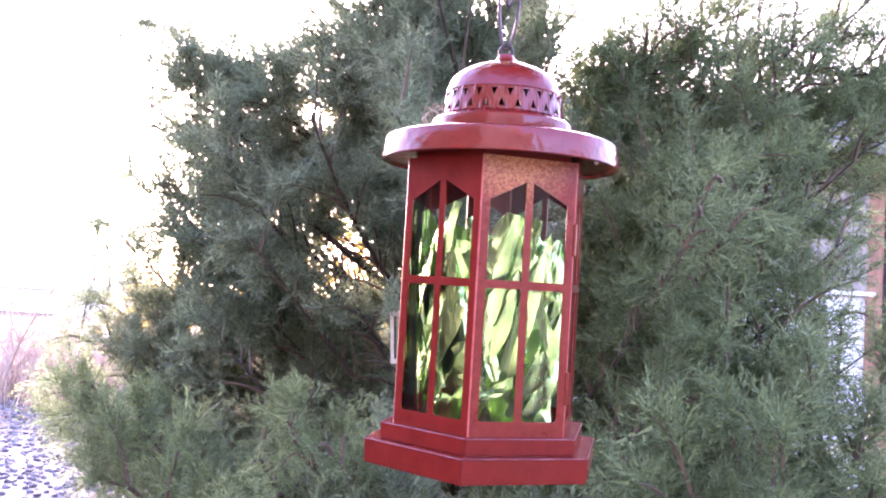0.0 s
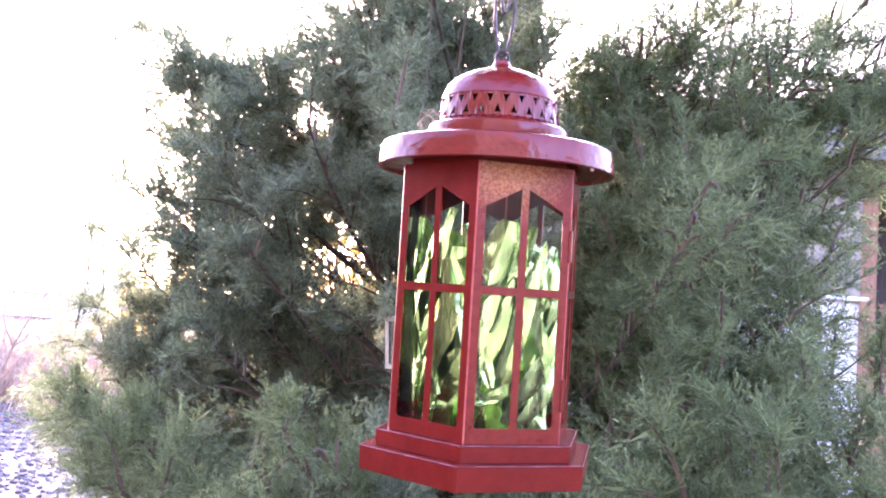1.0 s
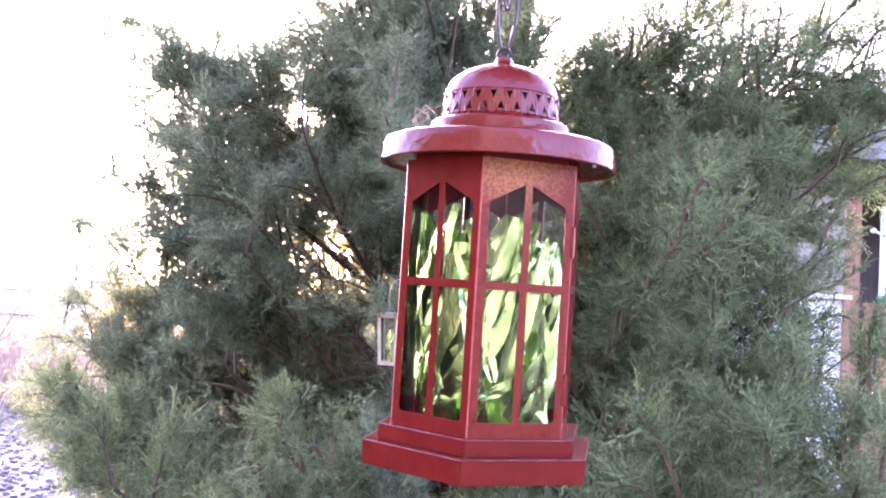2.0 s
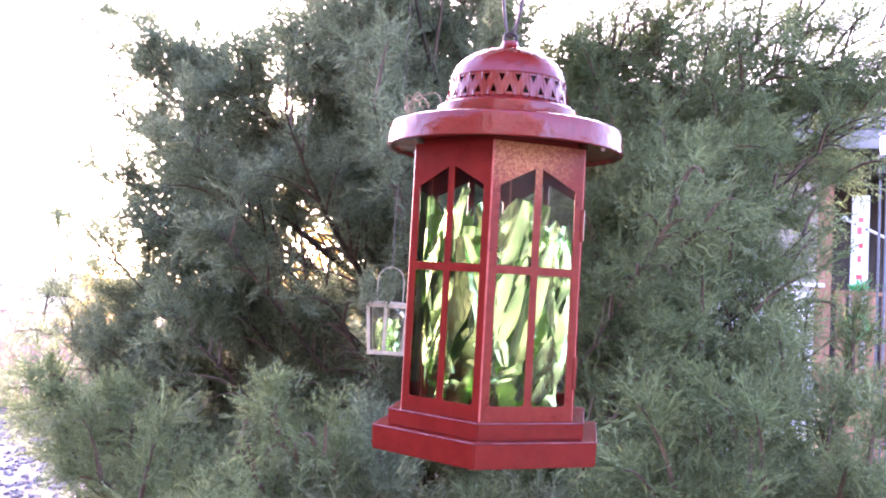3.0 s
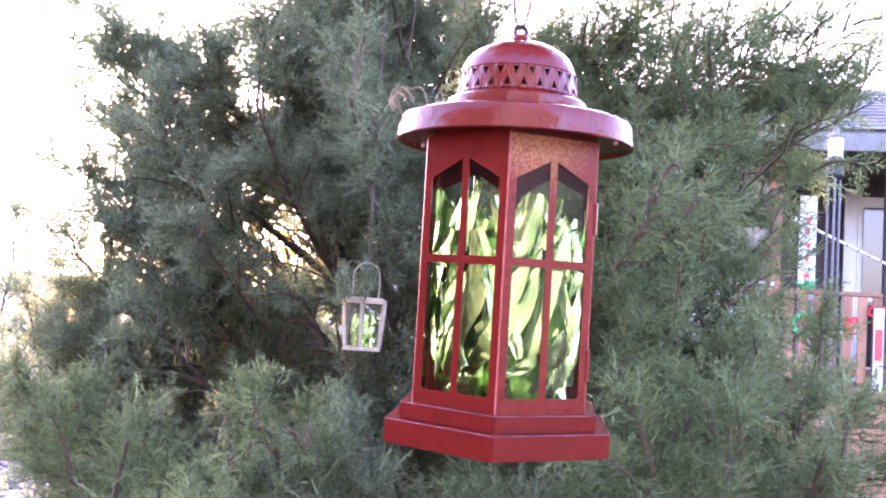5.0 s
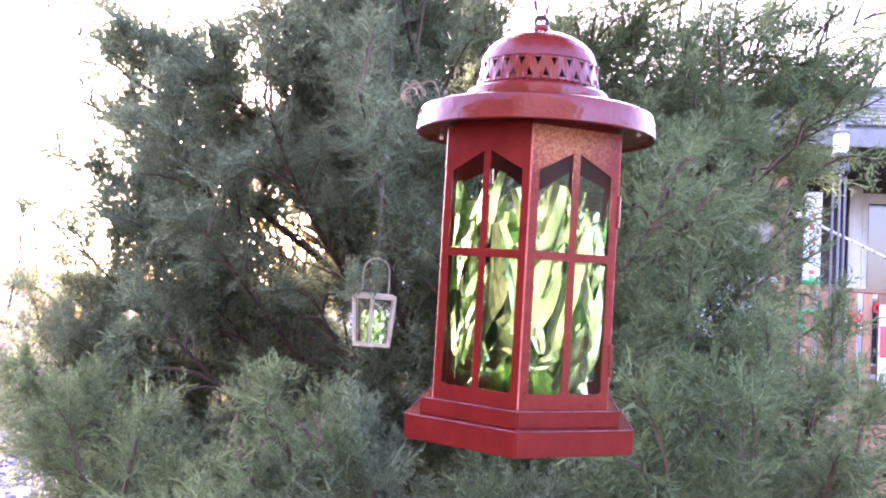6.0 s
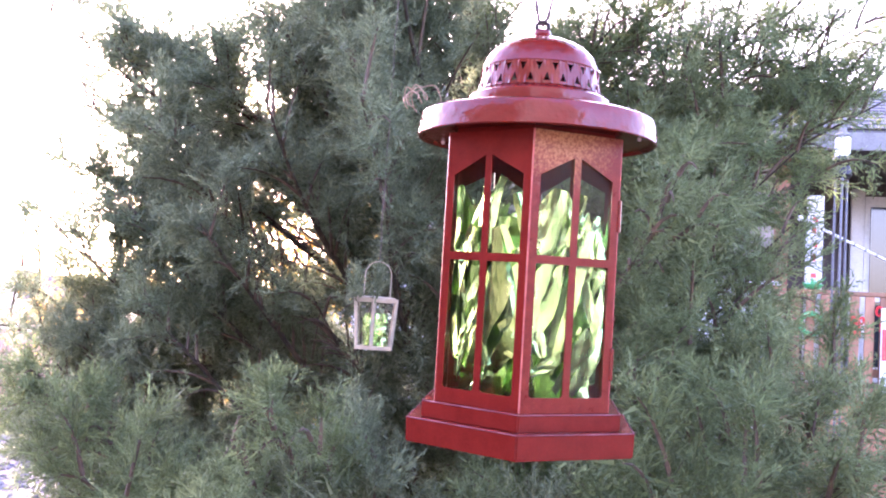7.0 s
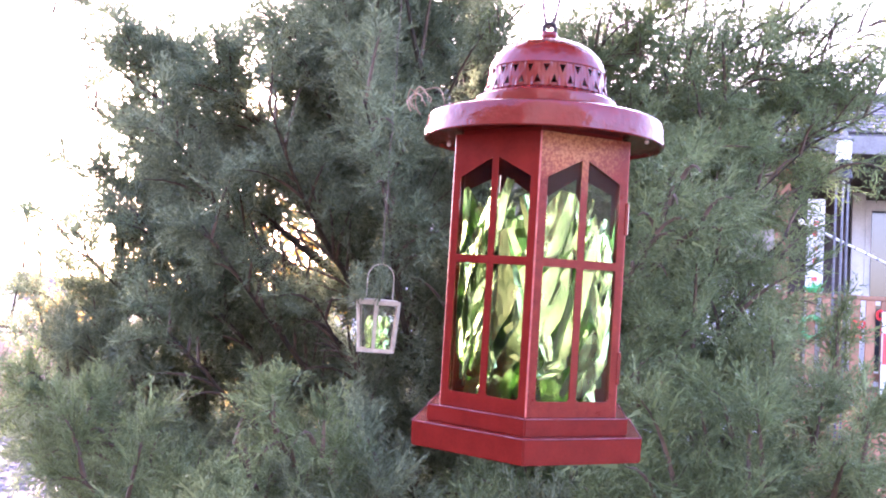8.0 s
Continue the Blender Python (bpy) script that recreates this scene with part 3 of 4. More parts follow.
for x0, x1, z0, z1 in ((0.135, 0.485, 2.46, 2.74), (0.135, 0.485, 2.78, 3.06)):
    part("pane", boxed(x0, x1, WY - 0.03, WY - 0.021, z0, z1), material("pale_pane", (0.45, 0.5, 0.55), rough=0.08, scale=2) if "pale_pane" not in bpy.data.materials else bpy.data.materials["pale_pane"], win)

# porch deck, roof over it, posts
part("deck", boxed(1.36, 6.0, 8.75, 10.4, 0.95, 1.08), BROWN, house)
part("deck_skirt", boxed(1.40, 6.0, 8.86, 8.9, 0.0, 0.95), BROWN, house)
b = bmesh.new()
vs = [b.verts.new(c) for c in ((-3.8, 8.35, 3.40), (6.4, 8.35, 3.40), (6.4, 11.2, 4.55), (-3.8, 11.2, 4.55), (-3.8, 8.35, 3.50), (6.4, 8.35, 3.50), (6.4, 11.2, 4.65), (-3.8, 11.2, 4.65))]
for f in ((0, 1, 2, 3), (7, 6, 5, 4), (0, 4, 5, 1), (1, 5, 6, 2), (2, 6, 7, 3), (3, 7, 4, 0)):
    b.faces.new([vs[i] for i in f])
roof = part("roof", b, SHINGLE, house, "low grey shingle roof")
b = bmesh.new()
vs = [b.verts.new(c) for c in ((-3.8, 14.0, 3.40), (6.4, 14.0, 3.40), (6.4, 11.2, 4.55), (-3.8, 11.2, 4.55), (-3.8, 14.0, 3.50), (6.4, 14.0, 3.50), (6.4, 11.2, 4.65), (-3.8, 11.2, 4.65))]
for f in ((0, 1, 2, 3), (7, 6, 5, 4), (0, 4, 5, 1), (1, 5, 6, 2), (2, 6, 7, 3), (3, 7, 4, 0)):
    b.faces.new([vs[i] for i in f])
part("roof", b, SHINGLE, house)
part("fascia", boxed(-3.8, 6.4, 8.315, 8.345, 3.30, 3.47, 0.004), FASCIA, house, "grey fascia with gutter")
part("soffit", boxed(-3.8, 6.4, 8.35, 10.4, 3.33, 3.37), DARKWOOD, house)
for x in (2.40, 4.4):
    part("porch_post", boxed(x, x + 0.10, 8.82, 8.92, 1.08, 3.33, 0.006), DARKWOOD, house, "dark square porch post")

# door with a white frame
door = part("door", boxed(2.47, 3.27, 10.33, 10.40, 1.08, 3.17), WHITE, house, "white framed glass door")
part("pane", boxed(2.53, 3.21, 10.315, 10.329, 2.05, 3.05), DARKGLASS, door, "dark glass")
part("pane", boxed(2.53, 3.21, 10.315, 10.329, 1.25, 1.98), DARKGLASS, door, "dark glass")
part("door_frame", boxed(2.32, 2.46, 10.30, 10.40, 1.08, 3.25, 0.006), WHITE, house)
part("door_frame", boxed(3.28, 3.42, 10.30, 10.40, 1.08, 3.25, 0.006), WHITE, house)

# railing
rail = thing("porch_railing", 0, 0, 1.08, "brown wooden porch railing with upright boards", "railing")
part("handrail", boxed(1.47, 2.39, 8.78, 8.90, 0.88, 0.92, 0.006), BROWN, rail)
part("bottom_rail", boxed(1.47, 2.39, 8.82, 8.86, 0.10, 0.18, 0.004), BROWN, rail)
x = 1.49
while x < 2.36:
    part("baluster", boxed(x, x + 0.085, 8.785, 8.815, 0.04, 0.876, 0.003), BROWN, rail)
    x += 0.135
rail2 = thing("porch_railing", 0, 0, 1.08, "brown wooden porch railing beyond the porch post", "railing")
part("handrail", boxed(2.51, 4.39, 8.78, 8.90, 0.88, 0.92, 0.006), BROWN, rail2)
part("bottom_rail", boxed(2.51, 4.39, 8.82, 8.86, 0.10, 0.18, 0.004), BROWN, rail2)
x = 2.53
while x < 4.3:
    part("baluster", boxed(x, x + 0.085, 8.785, 8.815, 0.04, 0.876, 0.003), BROWN, rail2)
    x += 0.135

# things on the porch
sign = thing("porch_sign", 1.725, 9.05, 1.08, "tall narrow white board sign with red marks", "sign")
part("board", boxed(-0.082, 0.082, -0.012, 0.012, 0, 1.89, 0.004), WHITE, sign)
for k, z in enumerate((1.05, 1.22, 1.36, 1.50, 1.62)):
    part("mark", boxed(-0.028 + 0.008 * (k % 3), 0.026 - 0.014 * (k % 2), -0.017, -0.0125, z, z + 0.045 + 0.02 * (k % 2)), REDDEC, sign, "red painted bar")
lamp = thing("lamp_post", 1.715, 7.75, 0.12, "black lamp post with a clear glass head", "street lamp")
for k in range(3):
    t = k * 2.1 + 0.4
    part("pole", tube([(0.055 * math.cos(t), 0.055 * math.sin(t), -0.12), (0.055 * math.cos(t), 0.055 * math.sin(t), 2.83)], 0.011, 10), SLATE, lamp, "", True)
part("collar", lathe([(0.055, 2.80), (0.085, 2.84), (0.075, 2.90), (0.06, 2.92), (0.10, 2.965), (0.065, 3.005)], 20), BLACK, lamp, "flared black collar", True)
gl = part("globe", lathe([(0.062, 3.005), (0.066, 3.09), (0.066, 3.17), (0.058, 3.18)], 20), material("frosted_glass", (0.45, 0.47, 0.48), (0.58, 0.60, 0.61), rough=0.12, scale=12), lamp, "clear glass cylinder", True)
part("cap", lathe([(0.075, 3.18), (0.07, 3.20), (0.035, 3.215), (0.03, 3.25), (0.030, 3.255), (0.012, 3.275)], 16), FASCIA, lamp, "pale cap with finial", True)

pole = thing("flag_pole", 2.49, 8.80, 2.257, "white striped flag pole with ball ends fixed to the porch post", "flag pole")
A, B = Vector((-0.06, -0.02, 0.02)), Vector((-0.96, -0.10, 0.43))
part("rod", tube([A, B], 0.014, 10), WHITE, pole, "", True)
for k in range(8):
    t = 0.08 + k * 0.115
    part("stripe", tube([A.lerp(B, t), A.lerp(B, t + 0.018)], 0.0152, 10), FASCIA, pole, "thin grey stripe", True)
for q in (A, B):
    b = bmesh.new()
    bmesh.ops.create_icosphere(b, subdivisions=2, radius=0.030)
    bmesh.ops.translate(b, verts=b.verts, vec=q)
    part("ball", b, WHITE, pole, "white ball end", True)
part("bracket", boxed(-0.07, 0.0, -0.03, 0.02, -0.05, 0.06, 0.004), WHITE, pole)


def bow(x, y, z, s, mat, label):
    """A tied bow with two loops, a knot and two tails."""
    e = thing("ribbon_bow", x, y, z, label, "bow", "porch ribbons")
    for side in (-1, 1):
        pts = [(side * s * (0.05 + 0.5 * math.sin(t * math.pi / 8)), -0.02 - 0.01 * math.sin(t), s * 0.34 * math.sin(t * math.pi / 4)) for t in range(9)]
        part("loop", tube(pts, s * 0.10, 6), mat, e, "", True)
        part("tail", tube([(0, -0.02, 0), (side * s * 0.18, -0.03, -s * 0.7), (side * s * 0.25, -0.02, -s * 1.5)], [s * 0.07, s * 0.11, s * 0.09], 6), mat, e, "", True)
    part("knot", lathe([(0.02 * s, -s * 0.14), (s * 0.15, -s * 0.08), (s * 0.15, s * 0.08), (0.02 * s, s * 0.14)], 10, centre=(0, -0.03, 0)), mat, e, "", True)


bow(2.33, 8.76, 1.82, 0.13, REDDEC, "red ribbon bow tied on the porch railing")
bow(2.09, 8.76, 1.72, 0.10, REDDEC, "red ribbon bow tied on the porch railing")


def wreath(x, y, z, r, label):
    e = thing("wreath", x, y, z, label, "wreath", "porch wreaths")
    pts = [(r * math.cos(t * 0.2618), 0.02 * math.sin(t * 2.0), r * math.sin(t * 0.2618)) for t in range(24)]
    part("ring", tube(pts, r * 0.25, 6, closed=True), GREENDEC, e)
    for k in range(40):
        a, q = k * 0.157, rng.uniform(-1, 1, 3)
        c = Vector((r * math.cos(a), 0, r * math.sin(a)))
        part("sprig", tube([c, c + Vector(q) * r * 0.42], [r * 0.05, r * 0.015], 3), GREENDEC, e)


wreath(1.67, 8.75, 1.66, 0.10, "green wreath hung on the porch railing")
pot = thing("plant_bowl", 1.69, 8.84, 2.00, "green bowl with trailing plastic leaves on the handrail", "bowl")
part("bowl", lathe([(0.03, 0), (0.07, 0.01), (0.10, 0.05), (0.085, 0.055)], 16), GREENDEC, pot, "", True)
for k in range(18):
    q = rng.uniform(-1, 1, 3)
    part("leaf", tube([(0.05 * q[0], 0.04 * q[1], 0.05), (0.11 * q[0], 0.09 * q[1], 0.09 + 0.04 * q[2])], [0.012, 0.003], 4), GREENDEC, pot)
notice = thing("yard_sign", 2.33, 8.70, 0.9, "white plank with red ribbon patch standing against the railing", "sign")
part("board", boxed(-0.04, 0.05, -0.01, 0.01, 0.15, 0.95, 0.003), WHITE, notice)
part("stake", boxed(-0.015, 0.025, 0.011, 0.025, -0.9, 0.6, 0.003), BROWN, notice)
part("patch", boxed(-0.03, 0.04, -0.015, -0.0105, 0.45, 0.75), REDDEC, notice, "red patch")

# ---- the juniper ----
juniper = thing("juniper_tree", -0.41, 1.75, 0, "dense grey-green juniper tree with feathery drooping sprays", "tree")
TRUNK = Vector((-0.41, 1.75, 0))


def spray_shape(seed, sides=16, subs=4, wide=1.0):
    """One flat feathery spray along +x, one unit long: a stem, alternate branchlets and their scale-leaved tips."""
    r = np.random.default_rng(seed)
    vs, fs = [], []

    def needle(p, q, w):
        p, q = np.array(p), np.array(q)
        d = q - p
        n = np.cross(d, (0.11, 0.23, 0.97))
        n /= np.linalg.norm(n) + 1e-9
        m = np.cross(d, n)
        m /= np.linalg.norm(m) + 1e-9
        k = len(vs)
        c, w = r.uniform(0, 3.14), w * 1.3 * wide
        s = n * math.cos(c) + m * math.sin(c)
        e = p + 0.25 * d
        vs.extend([e + w * s, q, e - w * s])
        fs.append((k, k + 1, k + 2))

    bend = r.uniform(-0.15, 0.15)

    def stem(s):
        return np.array([s, bend * s * s, 0.10 * s * s])

    needle(stem(0), stem(0.55), 0.014)
    needle(stem(0.5), stem(1.0), 0.013)
    for i in range(sides):
        s = 0.08 + 0.86 * (i + r.uniform(-0.2, 0.2)) / sides
        a = (1 if i % 2 else -1) * r.uniform(0.5, 0.95)
        ln = (0.40 * (1 - 0.62 * s) + 0.06) * r.uniform(0.7, 1.15)
        up = r.uniform(-0.35, 0.45)
        p = stem(s)
        d = np.array([math.cos(a), math.sin(a), up])
        q = p + d * ln
        needle(p, q, 0.0085)
        for j in range(subs):
            t = 0.25 + 0.7 * j / subs
            b = a + (1 if j % 2 else -1) * r.uniform(0.4, 0.8)
            e = p + d * ln * t
            needle(e, e + np.array([math.cos(b), math.sin(b), up + r.uniform(-0.4, 0.4)]) * ln * r.uniform(0.28, 0.46), 0.0072)
    return np.array(vs), np.array(fs)


FEATHER = [spray_shape(80 + k, sides=13, subs=5, wide=1.7) for k in range(5)]
LOOSE = [spray_shape(60 + k, sides=12, subs=4, wide=1.85) for k in range(4)]


class Foliage:
    """Gathers sprays and joins them into one mesh."""

    def __init__(self):
        self.v, self.f, self.n = [], [], 0

    def add(self, at, way, size, loose=False):
        """One spray at a place, along a way."""
        kinds = LOOSE if loose else FEATHER
        vs, fs = kinds[rng.integers(0, len(kinds))]
        x = np.array(way) / (np.linalg.norm(way) + 1e-9)
        y = np.cross(rng.normal(size=3) * 0.8 + np.array([0, 0, 1.0]), x)
        y /= np.linalg.norm(y) + 1e-9
        z = np.cross(x, y)
        self.v.append((vs * size) @ np.array([x, y, z]) + np.array(at))
        self.f.append(fs + self.n)
        self.n += len(vs)


def bezier(a, b, c, n):
    return [a.lerp(b, t / n).lerp(b.lerp(c, t / n), t / n) for t in range(n + 1)]


crown, yellower, twigs = Foliage(), Foliage(), bmesh.new()


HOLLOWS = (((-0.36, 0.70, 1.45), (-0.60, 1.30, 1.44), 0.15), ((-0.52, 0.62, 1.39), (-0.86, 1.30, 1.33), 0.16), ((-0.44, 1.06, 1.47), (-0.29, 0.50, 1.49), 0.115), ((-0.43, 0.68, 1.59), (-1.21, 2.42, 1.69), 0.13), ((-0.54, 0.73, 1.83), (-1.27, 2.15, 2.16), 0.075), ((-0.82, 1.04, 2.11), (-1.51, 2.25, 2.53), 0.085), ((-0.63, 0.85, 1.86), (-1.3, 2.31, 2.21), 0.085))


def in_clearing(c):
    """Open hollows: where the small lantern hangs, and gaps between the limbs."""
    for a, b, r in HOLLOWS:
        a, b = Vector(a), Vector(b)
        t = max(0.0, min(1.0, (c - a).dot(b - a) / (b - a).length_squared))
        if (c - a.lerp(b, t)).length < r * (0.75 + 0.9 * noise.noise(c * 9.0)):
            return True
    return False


def limb(tip, start_z, full=1.0, size=0.12, seconds=16, bare=0.3, thick=0.022, loose=False, reach=0.42, leafage=None):
    """A limb from the trunk to a tip, with side twigs that carry sprays of foliage."""
    tip = Vector(tip)
    a = Vector((TRUNK.x, TRUNK.y, max(0.15, start_z)))
    span = (tip - a).length
    mid = a.lerp(tip, 0.55) + Vector((0, 0, -0.10 * span)) + Vector(rng.normal(size=3)) * 0.05 * span
    pts = bezier(a, mid, tip, 12)
    part("limb", tube([q - TRUNK for q in pts], [thick * (1 - 0.86 * i / 12) for i in range(13)], 6), BARK, juniper)
    for k in range(seconds):
        t = bare + (1 - bare) * (k + rng.uniform(0, 0.8)) / seconds
        i = min(11, int(t * 12))
        p = pts[i].lerp(pts[i + 1], t * 12 - i)
        d = (pts[i + 1] - pts[i]).normalized()
        out = Vector(rng.normal(size=3))
        out = (out - d * out.dot(d)).normalized()
        way = (d * rng.uniform(0.5, 1.1) + out * 0.8 + Vector((0, 0, 0.18))).normalized()
        ln = reach * rng.uniform(0.45, 1.0) * (1.05 - 0.55 * t)
        sub = bezier(p, p + way * ln * 0.5 + Vector((0, 0, 0.03)), p + way * ln + Vector((0, 0, -0.05 * ln)), 4)
        tube([q - TRUNK for q in sub], [0.0045, 0.0038, 0.003, 0.002, 0.001], 4, twigs)
        n = max(3, int(12 * full * rng.uniform(0.8, 1.2)))
        for j in range(n):
            s = 0.12 + 0.88 * (j + rng.uniform(0, 0.7)) / n
            m = min(3, int(s * 4))
            c = sub[m].lerp(sub[m + 1], s * 4 - m)
            dd = (sub[m + 1] - sub[m]).normalized()
            w = dd * 0.9 + Vector(rng.normal(size=3)) * 0.65 + Vector((0, 0, 0.20))
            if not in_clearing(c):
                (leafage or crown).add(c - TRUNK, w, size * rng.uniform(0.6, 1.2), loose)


left_limbs = [(-1.56, 1.57, 2.34), (-1.39, 1.48, 2.16), (-1.07, 1.38, 2.11), (-1.45, 1.49, 1.83), (-1.43, 1.41, 1.60), (-1.42, 1.32, 1.40), (-1.36, 1.15, 1.19), (-1.10, 1.17, 1.90), (-0.89, 1.05, 1.66), (-1.06, 1.12, 1.48), (-1.35, 1.59, 2.26), (-1.49, 1.57, 1.85), (-1.55, 1.64, 2.06), (-1.51, 1.49, 1.48), (-1.42, 1.32, 1.31), (-1.01, 1.45, 2.02), (-0.98, 1.50, 2.13), (-1.15, 1.50, 2.16), (-0.90, 1.45, 1.98)]
low_limbs = [(-1.11, 0.92, 1.16), (-0.95, 0.84, 1.27), (-0.56, 0.55, 1.19), (-0.40, 0.62, 1.21), (-0.70, 0.60, 1.17), (-0.38, 0.51, 1.19), (-0.27, 0.55, 1.20), (-0.82, 0.66, 1.20), (-0.16, 0.69, 1.22), (-0.04, 0.62, 1.20), (-0.44, 0.44, 1.14), (-1.02, 0.80, 1.33), (-0.30, 0.66, 1.25)]
top_limbs = [(-0.55, 1.25, 1.42), (-0.40, 1.32, 1.40), (-0.64, 1.22, 1.52), (-0.52, 1.22, 1.28), (-0.73, 1.08, 1.94), (-0.76, 1.30, 2.28), (-0.58, 1.11, 2.13), (-0.70, 1.42, 2.51), (-0.44, 0.86, 1.89), (-0.44, 1.35, 2.37), (-0.42, 0.99, 1.77), (-0.24, 1.25, 1.85), (-0.34, 1.24, 1.53), (-0.49, 1.13, 2.26)]
right_limbs = [(0.10, 1.15, 1.52), (0.18, 1.20, 1.46), (0.05, 1.10, 1.45), (0.30, 1.20, 1.52), (-0.08, 1.50, 2.07), (0.18, 1.76, 2.44), (0.14, 1.06, 1.83), (0.04, 1.13, 1.80), (0.20, 1.41, 1.95), (0.33, 1.43, 2.14), (0.48, 1.65, 2.38), (0.49, 1.57, 2.11), (-0.04, 1.12, 1.69), (0.12, 1.17, 1.64), (0.21, 1.27, 1.78), (0.23, 1.17, 1.65), (0.29, 1.09, 1.47), (0.22, 1.35, 1.92), (0.26, 1.08, 1.55), (0.19, 1.25, 1.74)]
thin_limbs = [(0.42, 1.39, 1.93), (0.38, 1.30, 1.73), (0.33, 1.28, 1.83), (0.49, 1.41, 1.89), (0.34, 1.19, 1.64), (0.38, 1.40, 1.83), (0.46, 1.34, 1.53), (0.31, 1.34, 1.66), (0.40, 1.37, 1.60)]
near_limbs = [(0.18, 0.89, 1.49), (0.30, 0.94, 1.40), (0.39, 0.97, 1.33), (0.04, 0.75, 1.36), (0.15, 0.58, 1.32), (0.28, 0.62, 1.32), (0.41, 0.71, 1.31), (0.07, 0.96, 1.50), (0.23, 0.75, 1.36)]
high_limbs = [(-0.70, 1.28, 2.27), (-0.52, 1.13, 2.18), (-0.50, 1.35, 2.20), (-0.77, 1.26, 2.14), (-0.70, 1.37, 2.42), (-0.56, 1.31, 2.42), (-0.43, 1.56, 2.42), (-0.52, 1.04, 2.03), (-0.90, 1.42, 2.27)]
high_right = [(0.41, 1.64, 2.27), (0.49, 1.67, 2.19), (0.50, 1.60, 2.18), (0.60, 1.72, 2.29), (0.01, 1.61, 2.27), (0.16, 1.46, 2.10), (0.31, 1.61, 2.26), (0.41, 1.55, 2.02), (-0.01, 1.32, 1.92), (-0.16, 1.66, 2.25), (0.26, 1.41, 1.85), (0.57, 1.60, 2.16), (0.62, 1.62, 2.30), (0.54, 1.58, 2.06), (0.66, 1.70, 2.20), (0.60, 1.50, 2.05)]
low_right = [(0.45, 0.93, 1.39), (0.45, 0.83, 1.31), (0.46, 1.13, 1.43), (0.33, 0.90, 1.40)]
left_fill = [(-0.87, 1.50, 2.20), (-0.80, 1.40, 2.10), (-0.78, 1.50, 2.30), (-0.90, 1.50, 2.08), (-0.70, 1.40, 2.20)]
left_low = [(-1.28, 1.43, 1.64), (-1.40, 1.51, 1.55), (-1.21, 1.44, 1.75), (-1.43, 1.58, 1.93), (-1.25, 1.35, 1.71), (-1.40, 1.42, 1.43)]
for q in left_limbs + left_low:
    limb(Vector(q).lerp(TRUNK + Vector((0, 0, q[2])), 0.06), q[2] - 0.75, 1.7, 0.085, 23, reach=0.34, loose=True, thick=0.013)
for q in ((-1.50, 1.50, 2.07), (-1.55, 1.50, 1.90), (-1.58, 1.50, 1.72), (-1.62, 1.48, 1.58), (-1.58, 1.45, 2.28), (-1.40, 1.50, 2.20), (-1.56, 1.40, 1.42), (-1.50, 1.30, 1.28)):
    limb(q, q[2] - 0.7, 1.1, 0.085, 16, reach=0.30, loose=True, bare=0.45, thick=0.010)
for k, q in enumerate(low_limbs):
    limb(q, q[2] - 0.75, 1.4, 0.085, 21, reach=0.30, thick=0.006, leafage=crown if k % 3 == 0 else yellower)
for q in ((-0.405, 0.44, 1.355), (-0.35, 0.47, 1.325), (-0.47, 0.48, 1.315)):
    limb(q, q[2] - 0.75, 0.8, 0.070, 10, reach=0.12, bare=0.75, thick=0.004, leafage=yellower)
for q in top_limbs:
    limb(q, q[2] - 0.60, 1.3, 0.088, 17, reach=0.34, loose=True, thick=0.014)
for q in high_limbs + left_fill:
    limb(q, q[2] - 0.5, 1.3, 0.088, 16, reach=0.32, loose=True, thick=0.013)
for q in high_right:
    limb(q, q[2] - 0.5, 0.85, 0.085, 15, reach=0.34, loose=True, thick=0.012, leafage=yellower)
for q in ((-0.17, 1.60, 2.22), (-0.08, 1.60, 2.15), (-0.02, 1.55, 2.25), (0.06, 1.60, 2.20), (-0.30, 1.60, 2.30), (0.12, 1.65, 2.35), (0.25, 1.65, 2.33)):
    limb(q, q[2] - 0.4, 0.75, 0.085, 13, reach=0.30, loose=True, thick=0.010, leafage=yellower)
for q in right_limbs:
    limb(q, q[2] - 0.55, 1.25, 0.085, 18, loose=True, reach=0.33, thick=0.013, leafage=yellower)
for q in ((0.133, 0.711, 1.74), (0.17, 0.74, 1.68), (0.10, 0.76, 1.66)):
    limb(q, q[2] - 0.5, 0.5, 0.075, 12, reach=0.16, bare=0.6, loose=True, thick=0.004, leafage=yellower)
for q in thin_limbs:
    limb(q, q[2] - 0.6, 0.8, 0.075, 12, loose=True, reach=0.3, thick=0.010, leafage=yellower)
for q in near_limbs + low_right:
    limb(q, q[2] - 0.8, 1.45, 0.082, 21, reach=0.36, thick=0.0045, loose=True, leafage=yellower)
# limbs on the far side, near the ground and towards the top
for k in range(10):
    a = math.pi / 2 + (k % 5 - 2) * 0.45 + 0.55
    z = 0.7 + 0.34 * k
    ln = 1.25 - 0.08 * k
    limb((TRUNK.x + ln * math.cos(a), TRUNK.y + ln * math.sin(a), z), z - 0.5, 0.35, 0.2, 8, loose=True)
for k in range(9):
    a = -math.pi / 2 + (k - 4) * 0.42
    limb((TRUNK.x + 0.95 * math.cos(a), TRUNK.y + 0.9 * math.sin(a), 0.75 + 0.04 * (k % 3)), 0.35, 0.4, 0.2, 8, loose=True)
for k in range(8):
    a = k * 2.4
    limb((TRUNK.x + 0.75 * math.cos(a), TRUNK.y + 0.7 * math.sin(a), 3.1 + 0.2 * k), 2.6 + 0.18 * k, 0.35, 0.2, 7, loose=True)
